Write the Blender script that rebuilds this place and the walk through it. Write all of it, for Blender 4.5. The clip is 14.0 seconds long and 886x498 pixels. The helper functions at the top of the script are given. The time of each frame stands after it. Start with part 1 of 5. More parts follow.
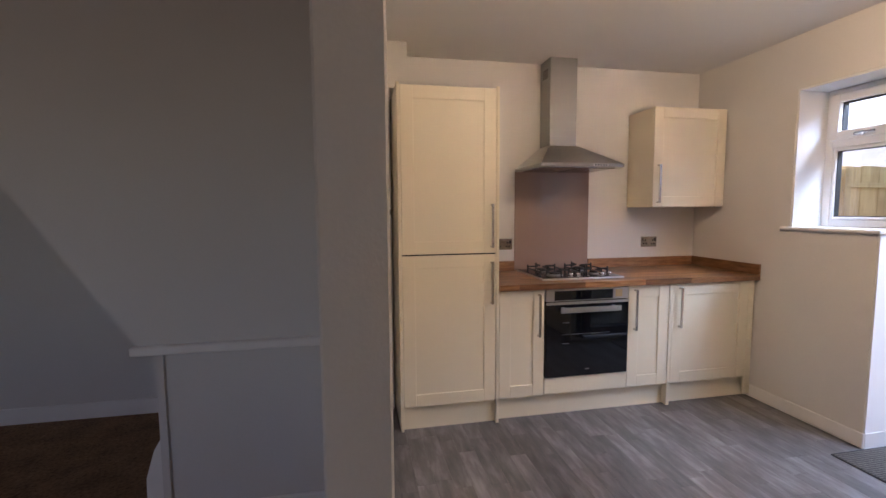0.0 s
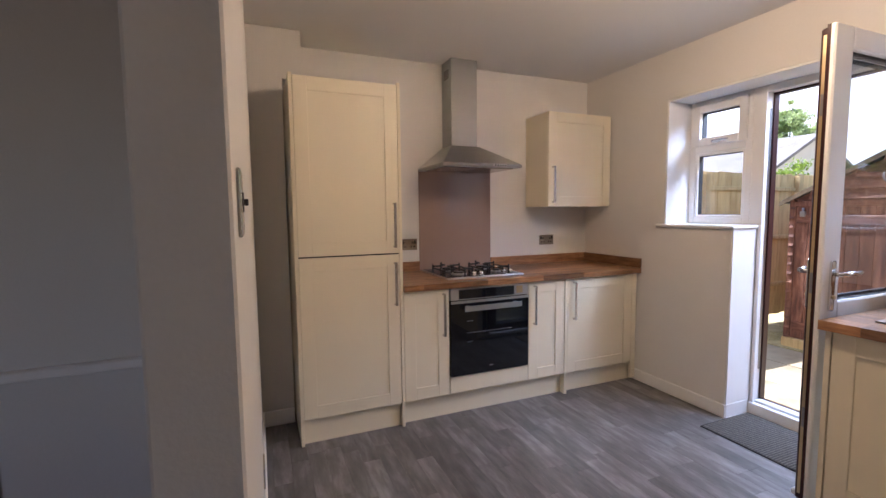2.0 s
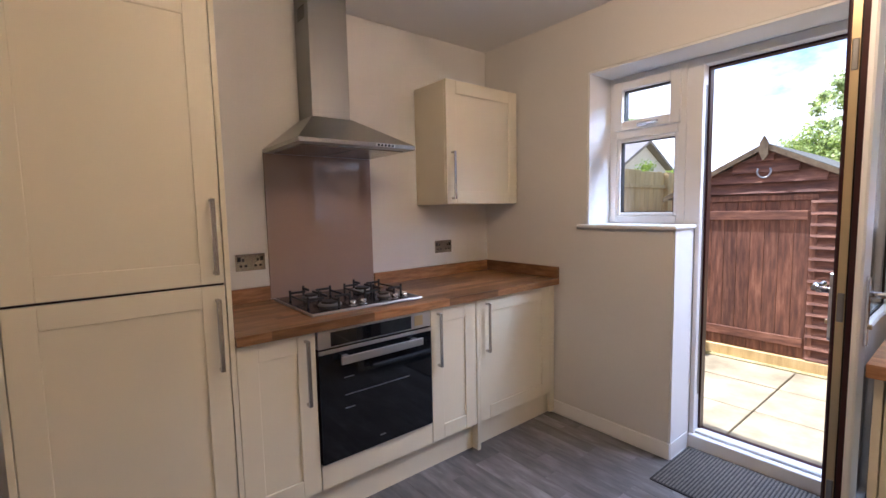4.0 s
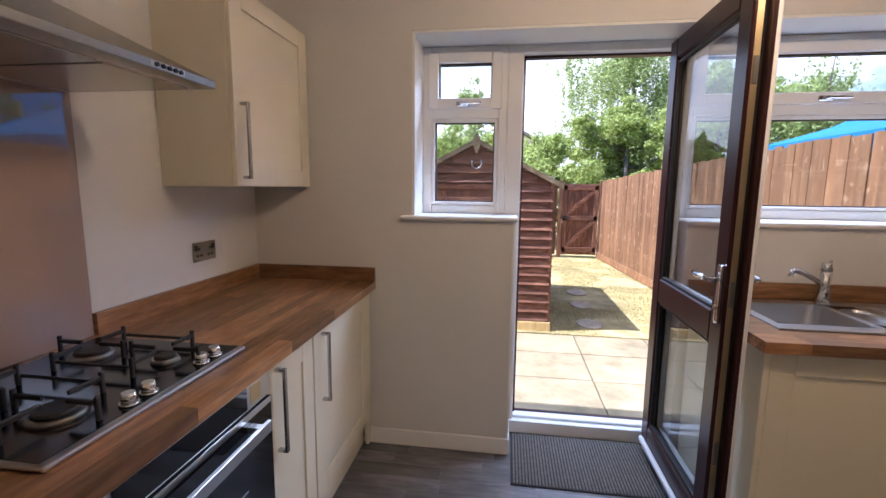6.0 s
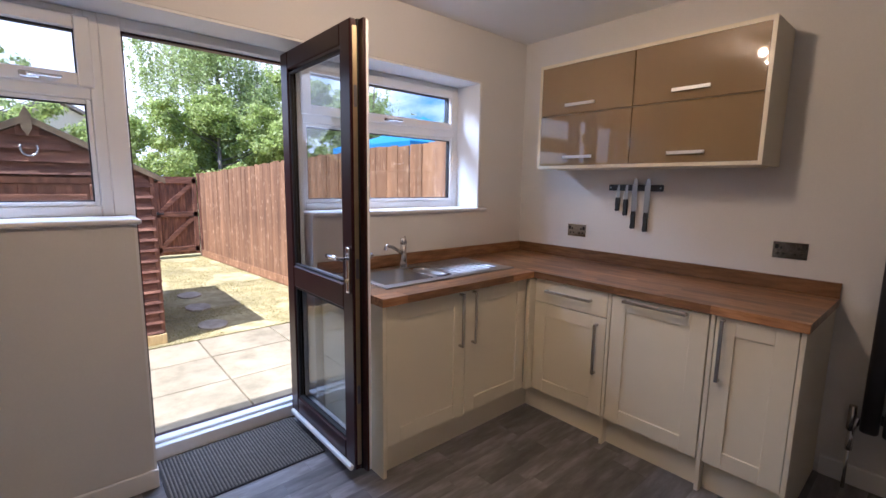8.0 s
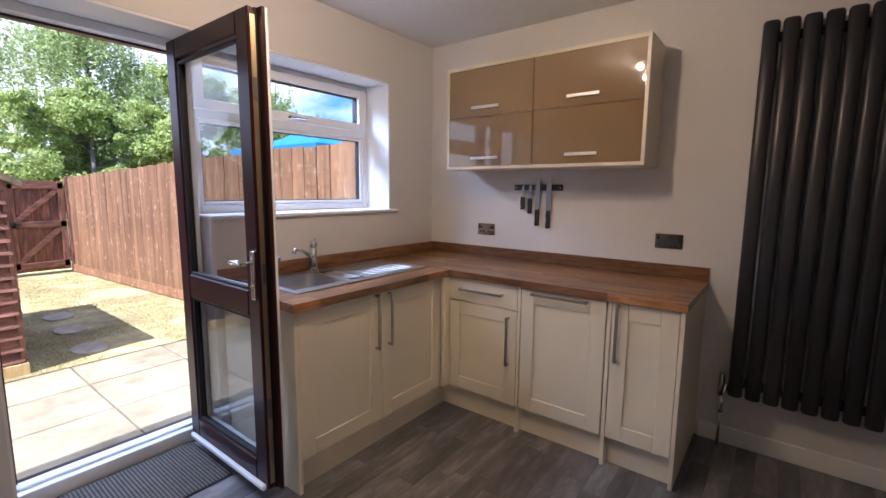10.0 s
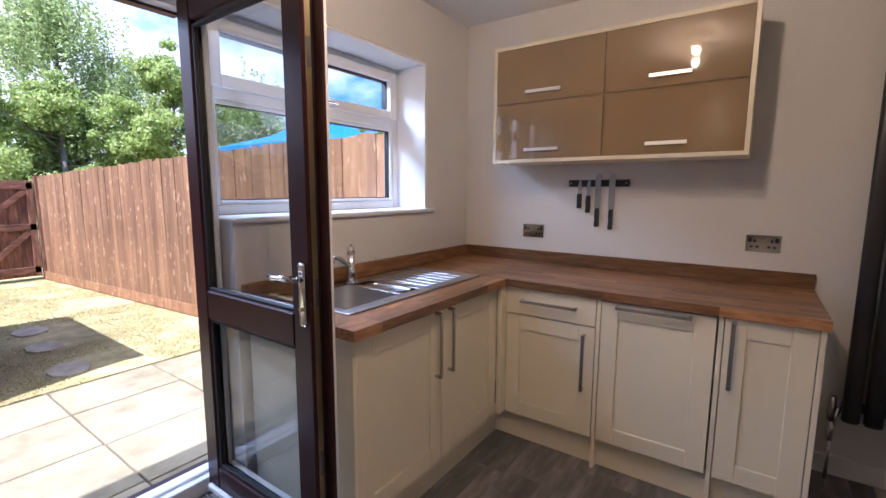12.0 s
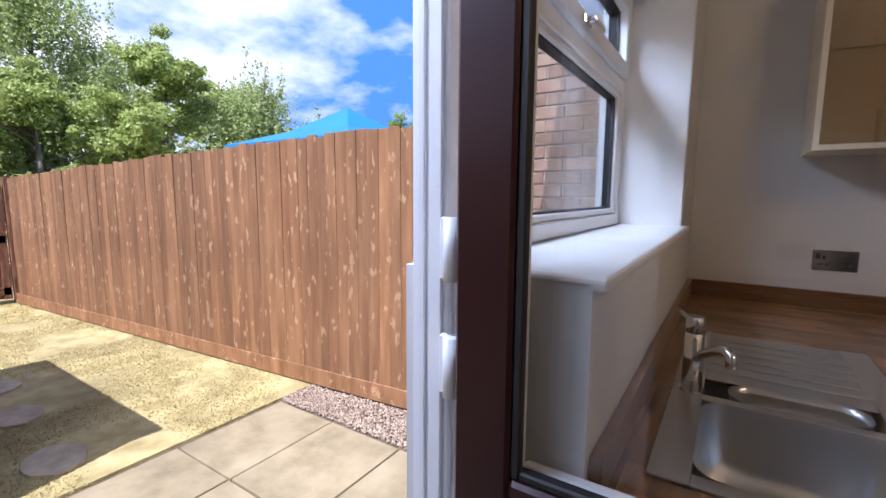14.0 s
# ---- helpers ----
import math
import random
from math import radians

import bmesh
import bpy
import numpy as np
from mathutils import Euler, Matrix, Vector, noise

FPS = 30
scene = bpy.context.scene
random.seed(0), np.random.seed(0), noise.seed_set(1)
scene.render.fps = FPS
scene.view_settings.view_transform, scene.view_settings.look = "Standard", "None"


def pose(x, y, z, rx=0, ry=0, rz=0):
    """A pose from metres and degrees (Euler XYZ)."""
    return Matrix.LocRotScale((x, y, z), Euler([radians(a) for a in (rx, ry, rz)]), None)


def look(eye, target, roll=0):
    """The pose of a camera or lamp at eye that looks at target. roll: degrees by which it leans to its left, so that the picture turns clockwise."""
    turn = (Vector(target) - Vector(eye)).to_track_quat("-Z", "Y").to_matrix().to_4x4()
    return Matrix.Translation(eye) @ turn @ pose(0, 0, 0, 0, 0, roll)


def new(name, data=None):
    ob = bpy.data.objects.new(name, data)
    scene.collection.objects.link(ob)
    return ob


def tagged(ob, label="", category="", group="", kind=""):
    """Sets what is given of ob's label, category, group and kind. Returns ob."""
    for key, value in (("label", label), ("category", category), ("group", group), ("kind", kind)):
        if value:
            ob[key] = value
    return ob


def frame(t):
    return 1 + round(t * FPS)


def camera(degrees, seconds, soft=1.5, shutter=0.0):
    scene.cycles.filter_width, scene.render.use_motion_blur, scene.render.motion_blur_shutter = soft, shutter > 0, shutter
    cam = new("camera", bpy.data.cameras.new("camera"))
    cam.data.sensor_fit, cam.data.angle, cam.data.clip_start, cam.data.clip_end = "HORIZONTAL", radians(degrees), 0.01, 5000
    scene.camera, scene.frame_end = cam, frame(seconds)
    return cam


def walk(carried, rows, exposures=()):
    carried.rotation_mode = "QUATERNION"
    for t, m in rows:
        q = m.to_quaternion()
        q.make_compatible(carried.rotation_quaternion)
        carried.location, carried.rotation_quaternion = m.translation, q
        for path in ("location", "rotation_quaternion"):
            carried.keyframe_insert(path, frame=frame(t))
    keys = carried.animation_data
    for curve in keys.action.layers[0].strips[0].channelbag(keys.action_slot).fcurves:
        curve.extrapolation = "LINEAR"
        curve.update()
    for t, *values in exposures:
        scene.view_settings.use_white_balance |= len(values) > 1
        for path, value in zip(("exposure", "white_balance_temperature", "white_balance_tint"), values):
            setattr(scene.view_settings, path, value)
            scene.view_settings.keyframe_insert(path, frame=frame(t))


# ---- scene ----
cam = camera(90.1, 14.0)
# watts of the two added fill lamps
LIVING_FILL, SKY_FILL = 3.0, 48.0
EXPO, SKY, SUN, LAMP, CLOUD = 1.35, 0.15, 5.0, 8.0, 0.8
PATH = [
    (0, (1.276, 0.306, 1.388), (1.663, 2.26, 1.213), -0.4),
    (0.5, (1.296, 0.314, 1.377), (1.798, 2.242, 1.204), -0.5),
    (1, (1.324, 0.318, 1.373), (1.925, 2.218, 1.202), -0.5),
    (1.5, (1.342, 0.326, 1.367), (2.034, 2.195, 1.2), -0.5),
    (2, (1.349, 0.354, 1.368), (2.115, 2.194, 1.2), -0.6),
    (2.5, (1.41, 0.454, 1.368), (2.26, 2.257, 1.203), -0.6),
    (2.7, (1.442, 0.523, 1.367), (2.338, 2.304, 1.204), -0.6),
    (4.8, (1.918, 1.722, 1.381), (3.427, 3.017, 1.16), -0.9),
    (5, (1.93, 1.848, 1.387), (3.507, 3.055, 1.152), -0.6),
    (5.5, (1.906, 2.113, 1.415), (3.68, 2.995, 1.142), 0.2),
    (6, (1.907, 2.271, 1.408), (3.867, 2.552, 1.129), 0.6),
    (6.5, (1.858, 2.365, 1.412), (3.813, 2.051, 1.13), 0.8),
    (7, (1.815, 2.442, 1.427), (3.603, 1.595, 1.134), 1.4),
    (7.5, (1.814, 2.468, 1.425), (3.453, 1.358, 1.136), 1.1),
    (8, (1.816, 2.481, 1.428), (3.308, 1.181, 1.139), 0.9),
    (8.5, (1.817, 2.49, 1.424), (3.189, 1.063, 1.14), 0.9),
    (9, (1.811, 2.486, 1.415), (3.106, 0.988, 1.139), 0.8),
    (11.5, (2.078, 2.456, 1.387), (3.231, 0.843, 1.124), 0.3),
    (12, (2.392, 2.405, 1.379), (3.531, 0.783, 1.115), 0.3),
    (12.5, (2.815, 2.354, 1.374), (3.942, 0.723, 1.116), 0.3),
    (13, (3.222, 2.253, 1.366), (4.333, 0.609, 1.113), 0.5),
    (13.5, (3.628, 2.136, 1.383), (4.723, 0.483, 1.125), 0.3),
    (14, (3.965, 2.056, 1.374), (5.045, 0.391, 1.132), 0.4),
]
walk(cam, [(t, look(eye, target, roll)) for t, eye, target, roll in PATH], exposures=[(0, EXPO + 0.38, 5450, 21), (2.5, EXPO + 0.3, 5350, 21), (5.5, EXPO + 0.02, 5400, 20), (7.0, EXPO - 0.12, 5100, 21), (9.0, EXPO - 0.05, 5150, 22), (11.5, EXPO + 0.1, 5150, 22), (12.5, EXPO - 0.08, 5100, 22), (14, EXPO - 0.53, 5550, 22)])

# ---- light ----
SUN_DIR = Vector((-0.13, 0.58, 1.0)).normalized()
world = bpy.data.worlds.new("sky_world")
scene.world = world
world.use_nodes = True
wn, wl = world.node_tree.nodes, world.node_tree.links
wn.clear()
w_out, w_bg, w_sky = wn.new("ShaderNodeOutputWorld"), wn.new("ShaderNodeBackground"), wn.new("ShaderNodeTexSky")
w_sky.sky_type, w_sky.sun_disc = "NISHITA", False
w_sky.sun_elevation = math.asin(SUN_DIR.z)
w_sky.sun_rotation = math.atan2(SUN_DIR.x, SUN_DIR.y)
w_bg.inputs["Strength"].default_value = SKY
wl.new(w_sky.outputs[0], w_bg.inputs[0])
wl.new(w_bg.outputs[0], w_out.inputs[0])
sun = new("sun", bpy.data.lights.new("sun", "SUN"))
sun.data.energy, sun.data.angle, sun.data.color = SUN, radians(0.53), (1.0, 0.95, 0.87)
sun.matrix_world = look(SUN_DIR * 30, (0, 0, 0))
LAMP_SPOTS = [(2.83, 1.29), (2.87, 1.66)]
for lx, ly in LAMP_SPOTS:
    bulb = new("ceiling_bulb_light", bpy.data.lights.new("ceiling_bulb_light", "POINT"))
    bulb.data.energy, bulb.data.color, bulb.data.shadow_soft_size = LAMP, (1.0, 0.68, 0.36), 0.02
    bulb.location = (lx, ly, 2.385)
# fill lamp added out of view above the lintel, standing in for sky light
sky_fill = new("opening_sky_fill", bpy.data.lights.new("opening_sky_fill", "AREA"))
sky_fill.data.shape, sky_fill.data.size, sky_fill.data.size_y, sky_fill.data.energy, sky_fill.data.color = "RECTANGLE", 2.5, 0.5, SKY_FILL, (0.8, 0.9, 1.0)
sky_fill.matrix_world = look((5.05, 1.45, 2.62), (3.0, 1.5, 0.6))
# warm fill lamp added for the stairs, in an assumed window behind the walk
living_fill = new("living_room_fill", bpy.data.lights.new("living_room_fill", "AREA"))
living_fill.data.shape, living_fill.data.size, living_fill.data.size_y, living_fill.data.energy, living_fill.data.color = "RECTANGLE", 2.0, 1.2, LIVING_FILL, (1.0, 0.7, 0.42)
living_fill.matrix_world = look((-1.0, -2.62, 1.5), (-1.0, 2.0, 1.35))


# ---- materials ----
def material(name, base, rough=0.5, metal=0.0, var=0.08, scale=3.0, bump=0.0, bscale=80.0, stretch=(1, 1, 1), rnd=0.0, coat=0.0, rough_var=0.0, fine=0.0, fscale=120.0, spec=None):
    m = bpy.data.materials.new(name)
    m.use_nodes = True
    n, l = m.node_tree.nodes, m.node_tree.links
    b = n["Principled BSDF"]
    b.inputs["Roughness"].default_value, b.inputs["Metallic"].default_value = rough, metal
    if coat:
        b.inputs["Coat Weight"].default_value, b.inputs["Coat Roughness"].default_value = coat, 0.05
    if spec is not None:
        b.inputs["Specular IOR Level"].default_value = spec
    tc, mp = n.new("ShaderNodeTexCoord"), n.new("ShaderNodeMapping")
    mp.inputs["Scale"].default_value = stretch
    l.new(tc.outputs["Object"], mp.inputs["Vector"])
    vec = mp.outputs["Vector"]
    if rnd:
        oi, ad, sc = n.new("ShaderNodeObjectInfo"), n.new("ShaderNodeVectorMath"), n.new("ShaderNodeVectorMath")
        sc.operation = "SCALE"
        sc.inputs[0].default_value = (37.0, 61.0, 23.0)
        l.new(oi.outputs["Random"], sc.inputs["Scale"])
        l.new(vec, ad.inputs[0])
        l.new(sc.outputs[0], ad.inputs[1])
        vec = ad.outputs[0]
    nz = n.new("ShaderNodeTexNoise")
    nz.inputs["Scale"].default_value, nz.inputs["Detail"].default_value = scale, 5.0
    l.new(vec, nz.inputs["Vector"])
    fn = n.new("ShaderNodeTexNoise")
    fn.inputs["Scale"].default_value, fn.inputs["Detail"].default_value = fscale, 3.0
    l.new(vec, fn.inputs["Vector"])
    mr = n.new("ShaderNodeMapRange")
    mr.inputs["From Min"].default_value, mr.inputs["From Max"].default_value = 0.3, 0.7
    mr.inputs["To Min"].default_value, mr.inputs["To Max"].default_value = 1 - var, 1 + var
    l.new(nz.outputs["Fac"], mr.inputs["Value"])
    fr = n.new("ShaderNodeMapRange")
    fr.inputs["From Min"].default_value, fr.inputs["From Max"].default_value = 0.3, 0.7
    fr.inputs["To Min"].default_value, fr.inputs["To Max"].default_value = 1 - fine, 1 + fine
    l.new(fn.outputs["Fac"], fr.inputs["Value"])
    mu = n.new("ShaderNodeMath")
    mu.operation = "MULTIPLY"
    l.new(mr.outputs[0], mu.inputs[0])
    l.new(fr.outputs[0], mu.inputs[1])
    fac = mu.outputs[0]
    if rnd:
        rr, m2 = n.new("ShaderNodeMapRange"), n.new("ShaderNodeMath")
        m2.operation = "MULTIPLY"
        rr.inputs["To Min"].default_value, rr.inputs["To Max"].default_value = 1 - rnd, 1 + rnd
        l.new(oi.outputs["Random"], rr.inputs["Value"])
        l.new(fac, m2.inputs[0])
        l.new(rr.outputs[0], m2.inputs[1])
        fac = m2.outputs[0]
    vm = n.new("ShaderNodeVectorMath")
    vm.operation = "SCALE"
    vm.inputs[0].default_value = base
    l.new(fac, vm.inputs["Scale"])
    l.new(vm.outputs[0], b.inputs["Base Color"])
    if rough_var:
        rm = n.new("ShaderNodeMapRange")
        rm.inputs["From Min"].default_value, rm.inputs["From Max"].default_value = 0.3, 0.7
        rm.inputs["To Min"].default_value, rm.inputs["To Max"].default_value = max(rough - rough_var, 0.02), rough + rough_var
        l.new(nz.outputs["Fac"], rm.inputs["Value"])
        l.new(rm.outputs[0], b.inputs["Roughness"])
    if bump:
        bn, bp = n.new("ShaderNodeTexNoise"), n.new("ShaderNodeBump")
        bn.inputs["Scale"].default_value, bn.inputs["Detail"].default_value = bscale, 4.0
        l.new(vec, bn.inputs["Vector"])
        bp.inputs["Strength"].default_value, bp.inputs["Distance"].default_value = bump, 0.004
        l.new(bn.outputs["Fac"], bp.inputs["Height"])
        l.new(bp.outputs[0], b.inputs["Normal"])
    return m


def ramped(name, stops, scale, stretch=(1, 1, 1), rough=0.5, bump=0.2, bscale=60.0, rnd=0.0, spread=(0.3, 0.7), second=0.0, sscale=1.5, island=False, rot=(0, 0, 0), coat=0.0, spots=None):
    """A material whose colour runs through stops by a stretched noise, with a second broad noise for stains."""
    m = bpy.data.materials.new(name)
    m.use_nodes = True
    n, l = m.node_tree.nodes, m.node_tree.links
    b = n["Principled BSDF"]
    b.inputs["Roughness"].default_value = rough
    if coat:
        b.inputs["Coat Weight"].default_value, b.inputs["Coat Roughness"].default_value = coat, 0.25
    tc, mp = n.new("ShaderNodeTexCoord"), n.new("ShaderNodeMapping")
    mp.inputs["Scale"].default_value = stretch
    mp.inputs["Rotation"].default_value = [radians(a) for a in rot]
    l.new(tc.outputs["Object"], mp.inputs["Vector"])
    vec = mp.outputs["Vector"]
    ran = None
    if rnd:
        if island:
            ran = n.new("ShaderNodeNewGeometry").outputs["Random Per Island"]
        else:
            ran = n.new("ShaderNodeObjectInfo").outputs["Random"]
        sc, ad = n.new("ShaderNodeVectorMath"), n.new("ShaderNodeVectorMath")
        sc.operation = "SCALE"
        sc.inputs[0].default_value = (41.0, 67.0, 29.0)
        l.new(ran, sc.inputs["Scale"])
        l.new(vec, ad.inputs[0])
        l.new(sc.outputs[0], ad.inputs[1])
        vec = ad.outputs[0]
    nz = n.new("ShaderNodeTexNoise")
    nz.inputs["Scale"].default_value, nz.inputs["Detail"].default_value, nz.inputs["Roughness"].default_value = scale, 6.0, 0.6
    l.new(vec, nz.inputs["Vector"])
    mr = n.new("ShaderNodeMapRange")
    mr.inputs["From Min"].default_value, mr.inputs["From Max"].default_value = spread
    l.new(nz.outputs["Fac"], mr.inputs["Value"])
    cr = n.new("ShaderNodeValToRGB")
    while len(cr.color_ramp.elements) < len(stops):
        cr.color_ramp.elements.new(0.5)
    for i, c in enumerate(stops):
        cr.color_ramp.elements[i].position = i / (len(stops) - 1)
        cr.color_ramp.elements[i].color = (*c, 1)
    l.new(mr.outputs[0], cr.inputs[0])
    col = cr.outputs[0]
    if spots:
        sp, sr, mx = n.new("ShaderNodeTexNoise"), n.new("ShaderNodeMapRange"), n.new("ShaderNodeMix")
        mx.data_type = "RGBA"
        sp.inputs["Scale"].default_value, sp.inputs["Detail"].default_value = spots[1], 2.0
        sr.inputs["From Min"].default_value, sr.inputs["From Max"].default_value = spots[2], spots[2] + 0.06
        sv = n.new("ShaderNodeVectorMath")
        sv.operation = "MULTIPLY"
        sv.inputs[1].default_value = spots[3]
        l.new(vec, sv.inputs[0])
        l.new(sv.outputs[0], sp.inputs["Vector"])
        l.new(sp.outputs["Fac"], sr.inputs["Value"])
        l.new(sr.outputs[0], mx.inputs["Factor"])
        l.new(col, mx.inputs["A"])
        mx.inputs["B"].default_value = (*spots[0], 1)
        col = mx.outputs["Result"]
    n2 = n.new("ShaderNodeTexNoise")
    n2.inputs["Scale"].default_value, n2.inputs["Detail"].default_value = sscale, 3.0
    l.new(tc.outputs["Object"], n2.inputs["Vector"])
    m2 = n.new("ShaderNodeMapRange")
    m2.inputs["From Min"].default_value, m2.inputs["From Max"].default_value = 0.3, 0.7
    m2.inputs["To Min"].default_value, m2.inputs["To Max"].default_value = 1 - second, 1 + second
    l.new(n2.outputs["Fac"], m2.inputs["Value"])
    fac = m2.outputs[0]
    if rnd:
        rr, mu = n.new("ShaderNodeMapRange"), n.new("ShaderNodeMath")
        mu.operation = "MULTIPLY"
        rr.inputs["To Min"].default_value, rr.inputs["To Max"].default_value = 1 - rnd, 1 + rnd
        l.new(ran, rr.inputs["Value"])
        l.new(rr.outputs[0], mu.inputs[0])
        l.new(fac, mu.inputs[1])
        fac = mu.outputs[0]
    vm = n.new("ShaderNodeVectorMath")
    vm.operation = "SCALE"
    l.new(col, vm.inputs[0])
    l.new(fac, vm.inputs["Scale"])
    l.new(vm.outputs[0], b.inputs["Base Color"])
    if bump:
        bn, bp = n.new("ShaderNodeTexNoise"), n.new("ShaderNodeBump")
        bn.inputs["Scale"].default_value, bn.inputs["Detail"].default_value = bscale, 5.0
        l.new(vec, bn.inputs["Vector"])
        bp.inputs["Strength"].default_value, bp.inputs["Distance"].default_value = bump, 0.005
        l.new(bn.outputs["Fac"], bp.inputs["Height"])
        l.new(bp.outputs[0], b.inputs["Normal"])
    return m


def leafy(m, share=0.55):
    """Lets light through a leaf material."""
    n, l = m.node_tree.nodes, m.node_tree.links
    b, out = n["Principled BSDF"], n["Material Output"]
    tr, mx = n.new("ShaderNodeBsdfTranslucent"), n.new("ShaderNodeMixShader")
    src = b.inputs["Base Color"].links[0].from_socket
    l.new(src, tr.inputs[0])
    mx.inputs[0].default_value = share
    l.new(b.outputs[0], mx.inputs[1])
    l.new(tr.outputs[0], mx.inputs[2])
    l.new(mx.outputs[0], out.inputs[0])
    return m


def glass_material(name, tint=(0.97, 0.985, 0.98)):
    m = bpy.data.materials.new(name)
    m.use_nodes = True
    n, l = m.node_tree.nodes, m.node_tree.links
    n.clear()
    out, mix, tr, gl, lw = (n.new("ShaderNodeOutputMaterial"), n.new("ShaderNodeMixShader"), n.new("ShaderNodeBsdfTransparent"), n.new("ShaderNodeBsdfGlossy"), n.new("ShaderNodeLayerWeight"))
    tr.inputs[0].default_value = (*tint, 1)
    gl.inputs["Roughness"].default_value = 0.0
    pw, ml, ad = n.new("ShaderNodeMath"), n.new("ShaderNodeMath"), n.new("ShaderNodeMath")
    pw.operation, ml.operation, ad.operation = "POWER", "MULTIPLY", "ADD"
    pw.inputs[1].default_value, ml.inputs[1].default_value, ad.inputs[1].default_value = 5.0, 0.9, 0.045
    l.new(lw.outputs["Facing"], pw.inputs[0])
    l.new(pw.outputs[0], ml.inputs[0])
    l.new(ml.outputs[0], ad.inputs[0])
    l.new(ad.outputs[0], mix.inputs[0])
    l.new(tr.outputs[0], mix.inputs[1])
    l.new(gl.outputs[0], mix.inputs[2])
    l.new(mix.outputs[0], out.inputs[0])
    return m


def glow(name, colour, strength):
    m = bpy.data.materials.new(name)
    m.use_nodes = True
    b = m.node_tree.nodes["Principled BSDF"]
    b.inputs["Base Color"].default_value = (*colour, 1)
    b.inputs["Emission Color"].default_value = (*colour, 1)
    b.inputs["Emission Strength"].default_value = strength
    return m


WALL = material("wall_paint", (0.66, 0.645, 0.62), 0.75, var=0.025, scale=1.2, bump=0.12, bscale=160, fine=0.015)
REVEAL = material("reveal_paint", (0.78, 0.78, 0.77), 0.6, var=0.025, scale=2, bump=0.1, bscale=120)
CEIL = material("ceiling_paint", (0.78, 0.77, 0.75), 0.8, var=0.025, scale=1, bump=0.1, bscale=120)
WHITE = material("white_gloss_paint", (0.8, 0.79, 0.77), 0.35, var=0.03, scale=3, bump=0.04, bscale=60)
UPVC = material("white_plastic_frame", (0.8, 0.81, 0.82), 0.28, var=0.02, scale=4)
CREAM = material("cream_cabinet_paint", (0.77, 0.705, 0.55), 0.42, var=0.02, scale=2.5, bump=0.03, bscale=90, rough_var=0.05)
CREAM_IN = material("cream_carcass", (0.72, 0.68, 0.57), 0.5, var=0.02, scale=3)
GLOSS = material("beige_gloss_panel", (0.24, 0.165, 0.08), 0.03, var=0.02, scale=2, coat=0.6)
STEEL = material("brushed_steel", (0.33, 0.33, 0.33), 0.34, 1.0, var=0.015, scale=60, stretch=(14, 14, 0.4), rough_var=0.02)
STEEL_H = material("brushed_steel_flat", (0.56, 0.56, 0.56), 0.3, 1.0, var=0.015, scale=60, stretch=(0.4, 14, 14), rough_var=0.02)
HOOD = material("brushed_hood_steel", (0.34, 0.335, 0.325), 0.3, 1.0, var=0.02, scale=60, stretch=(0.4, 14, 14), rough_var=0.03)
HOBTOP = material("dark_polished_steel", (0.09, 0.085, 0.08), 0.16, 1.0, var=0.05, scale=8)
DARKMETAL = material("dark_polished_nickel", (0.42, 0.4, 0.38), 0.1, 1.0, var=0.03)
CHROME = material("chrome", (0.75, 0.75, 0.76), 0.12, 1.0, var=0.02)
NICKEL = material("satin_nickel", (0.5, 0.48, 0.45), 0.24, 1.0, var=0.03)
ALU = material("brushed_aluminium", (0.82, 0.81, 0.79), 0.38, 1.0, var=0.02, scale=20)
BLACK = material("black_plastic", (0.012, 0.012, 0.013), 0.4, var=0.1)
IRON = material("black_cast_iron", (0.015, 0.015, 0.016), 0.55, var=0.2, scale=40, bump=0.2)
OVEN_GLASS = material("black_oven_glass", (0.006, 0.007, 0.009), 0.04, var=0.05)
SPLASH = material("mocha_glass_splashback", (0.33, 0.245, 0.21), 0.035, var=0.01, coat=0.5)
RAD = material("anthracite_radiator_enamel", (0.022, 0.022, 0.026), 0.36, var=0.06, scale=6)
BROWN = material("mahogany_plastic_frame", (0.03, 0.008, 0.009), 0.3, spec=0.3, var=0.12, scale=4, stretch=(1, 1, 0.15), bump=0.05)
RUBBER = material("black_gasket_rubber", (0.01, 0.01, 0.01), 0.6)
BRASS = material("brass_strip", (0.62, 0.5, 0.3), 0.35, 1.0, var=0.06)
GLASS = glass_material("window_glass")
DOOR_GLASS = glass_material("double_glazed_door_glass", (0.84, 0.86, 0.87))
OAK = ramped("oiled_wood_worktop", [(0.15, 0.07, 0.028), (0.26, 0.13, 0.054), (0.38, 0.21, 0.096)], 6.0, (1.2, 9, 9), 0.3, 0.08, 40, rnd=0.5, second=0.06)
OAK_Y = ramped("oiled_wood_worktop_crosswise", [(0.15, 0.07, 0.028), (0.26, 0.13, 0.054), (0.38, 0.21, 0.096)], 6.0, (9, 1.2, 9), 0.3, 0.08, 40, rnd=0.5, second=0.06)
PLANK = ramped("grey_wood_vinyl", [(0.085, 0.08, 0.082), (0.145, 0.138, 0.139), (0.25, 0.243, 0.246)], 3.0, (6, 1.3, 1), 0.3, 0.08, 40, rnd=0.32, second=0.08)
CARPET = ramped("brown_carpet", [(0.14, 0.085, 0.046), (0.25, 0.155, 0.086), (0.36, 0.235, 0.14)], 60, rough=0.95, bump=0.8, bscale=350, second=0.25, sscale=7)
MAT_RIB = material("grey_mat_rib", (0.13, 0.115, 0.1), 0.9, var=0.2, scale=60, bump=0.5, bscale=300)
MAT_BASE = material("dark_mat_base", (0.03, 0.027, 0.025), 0.9, var=0.2, scale=60)
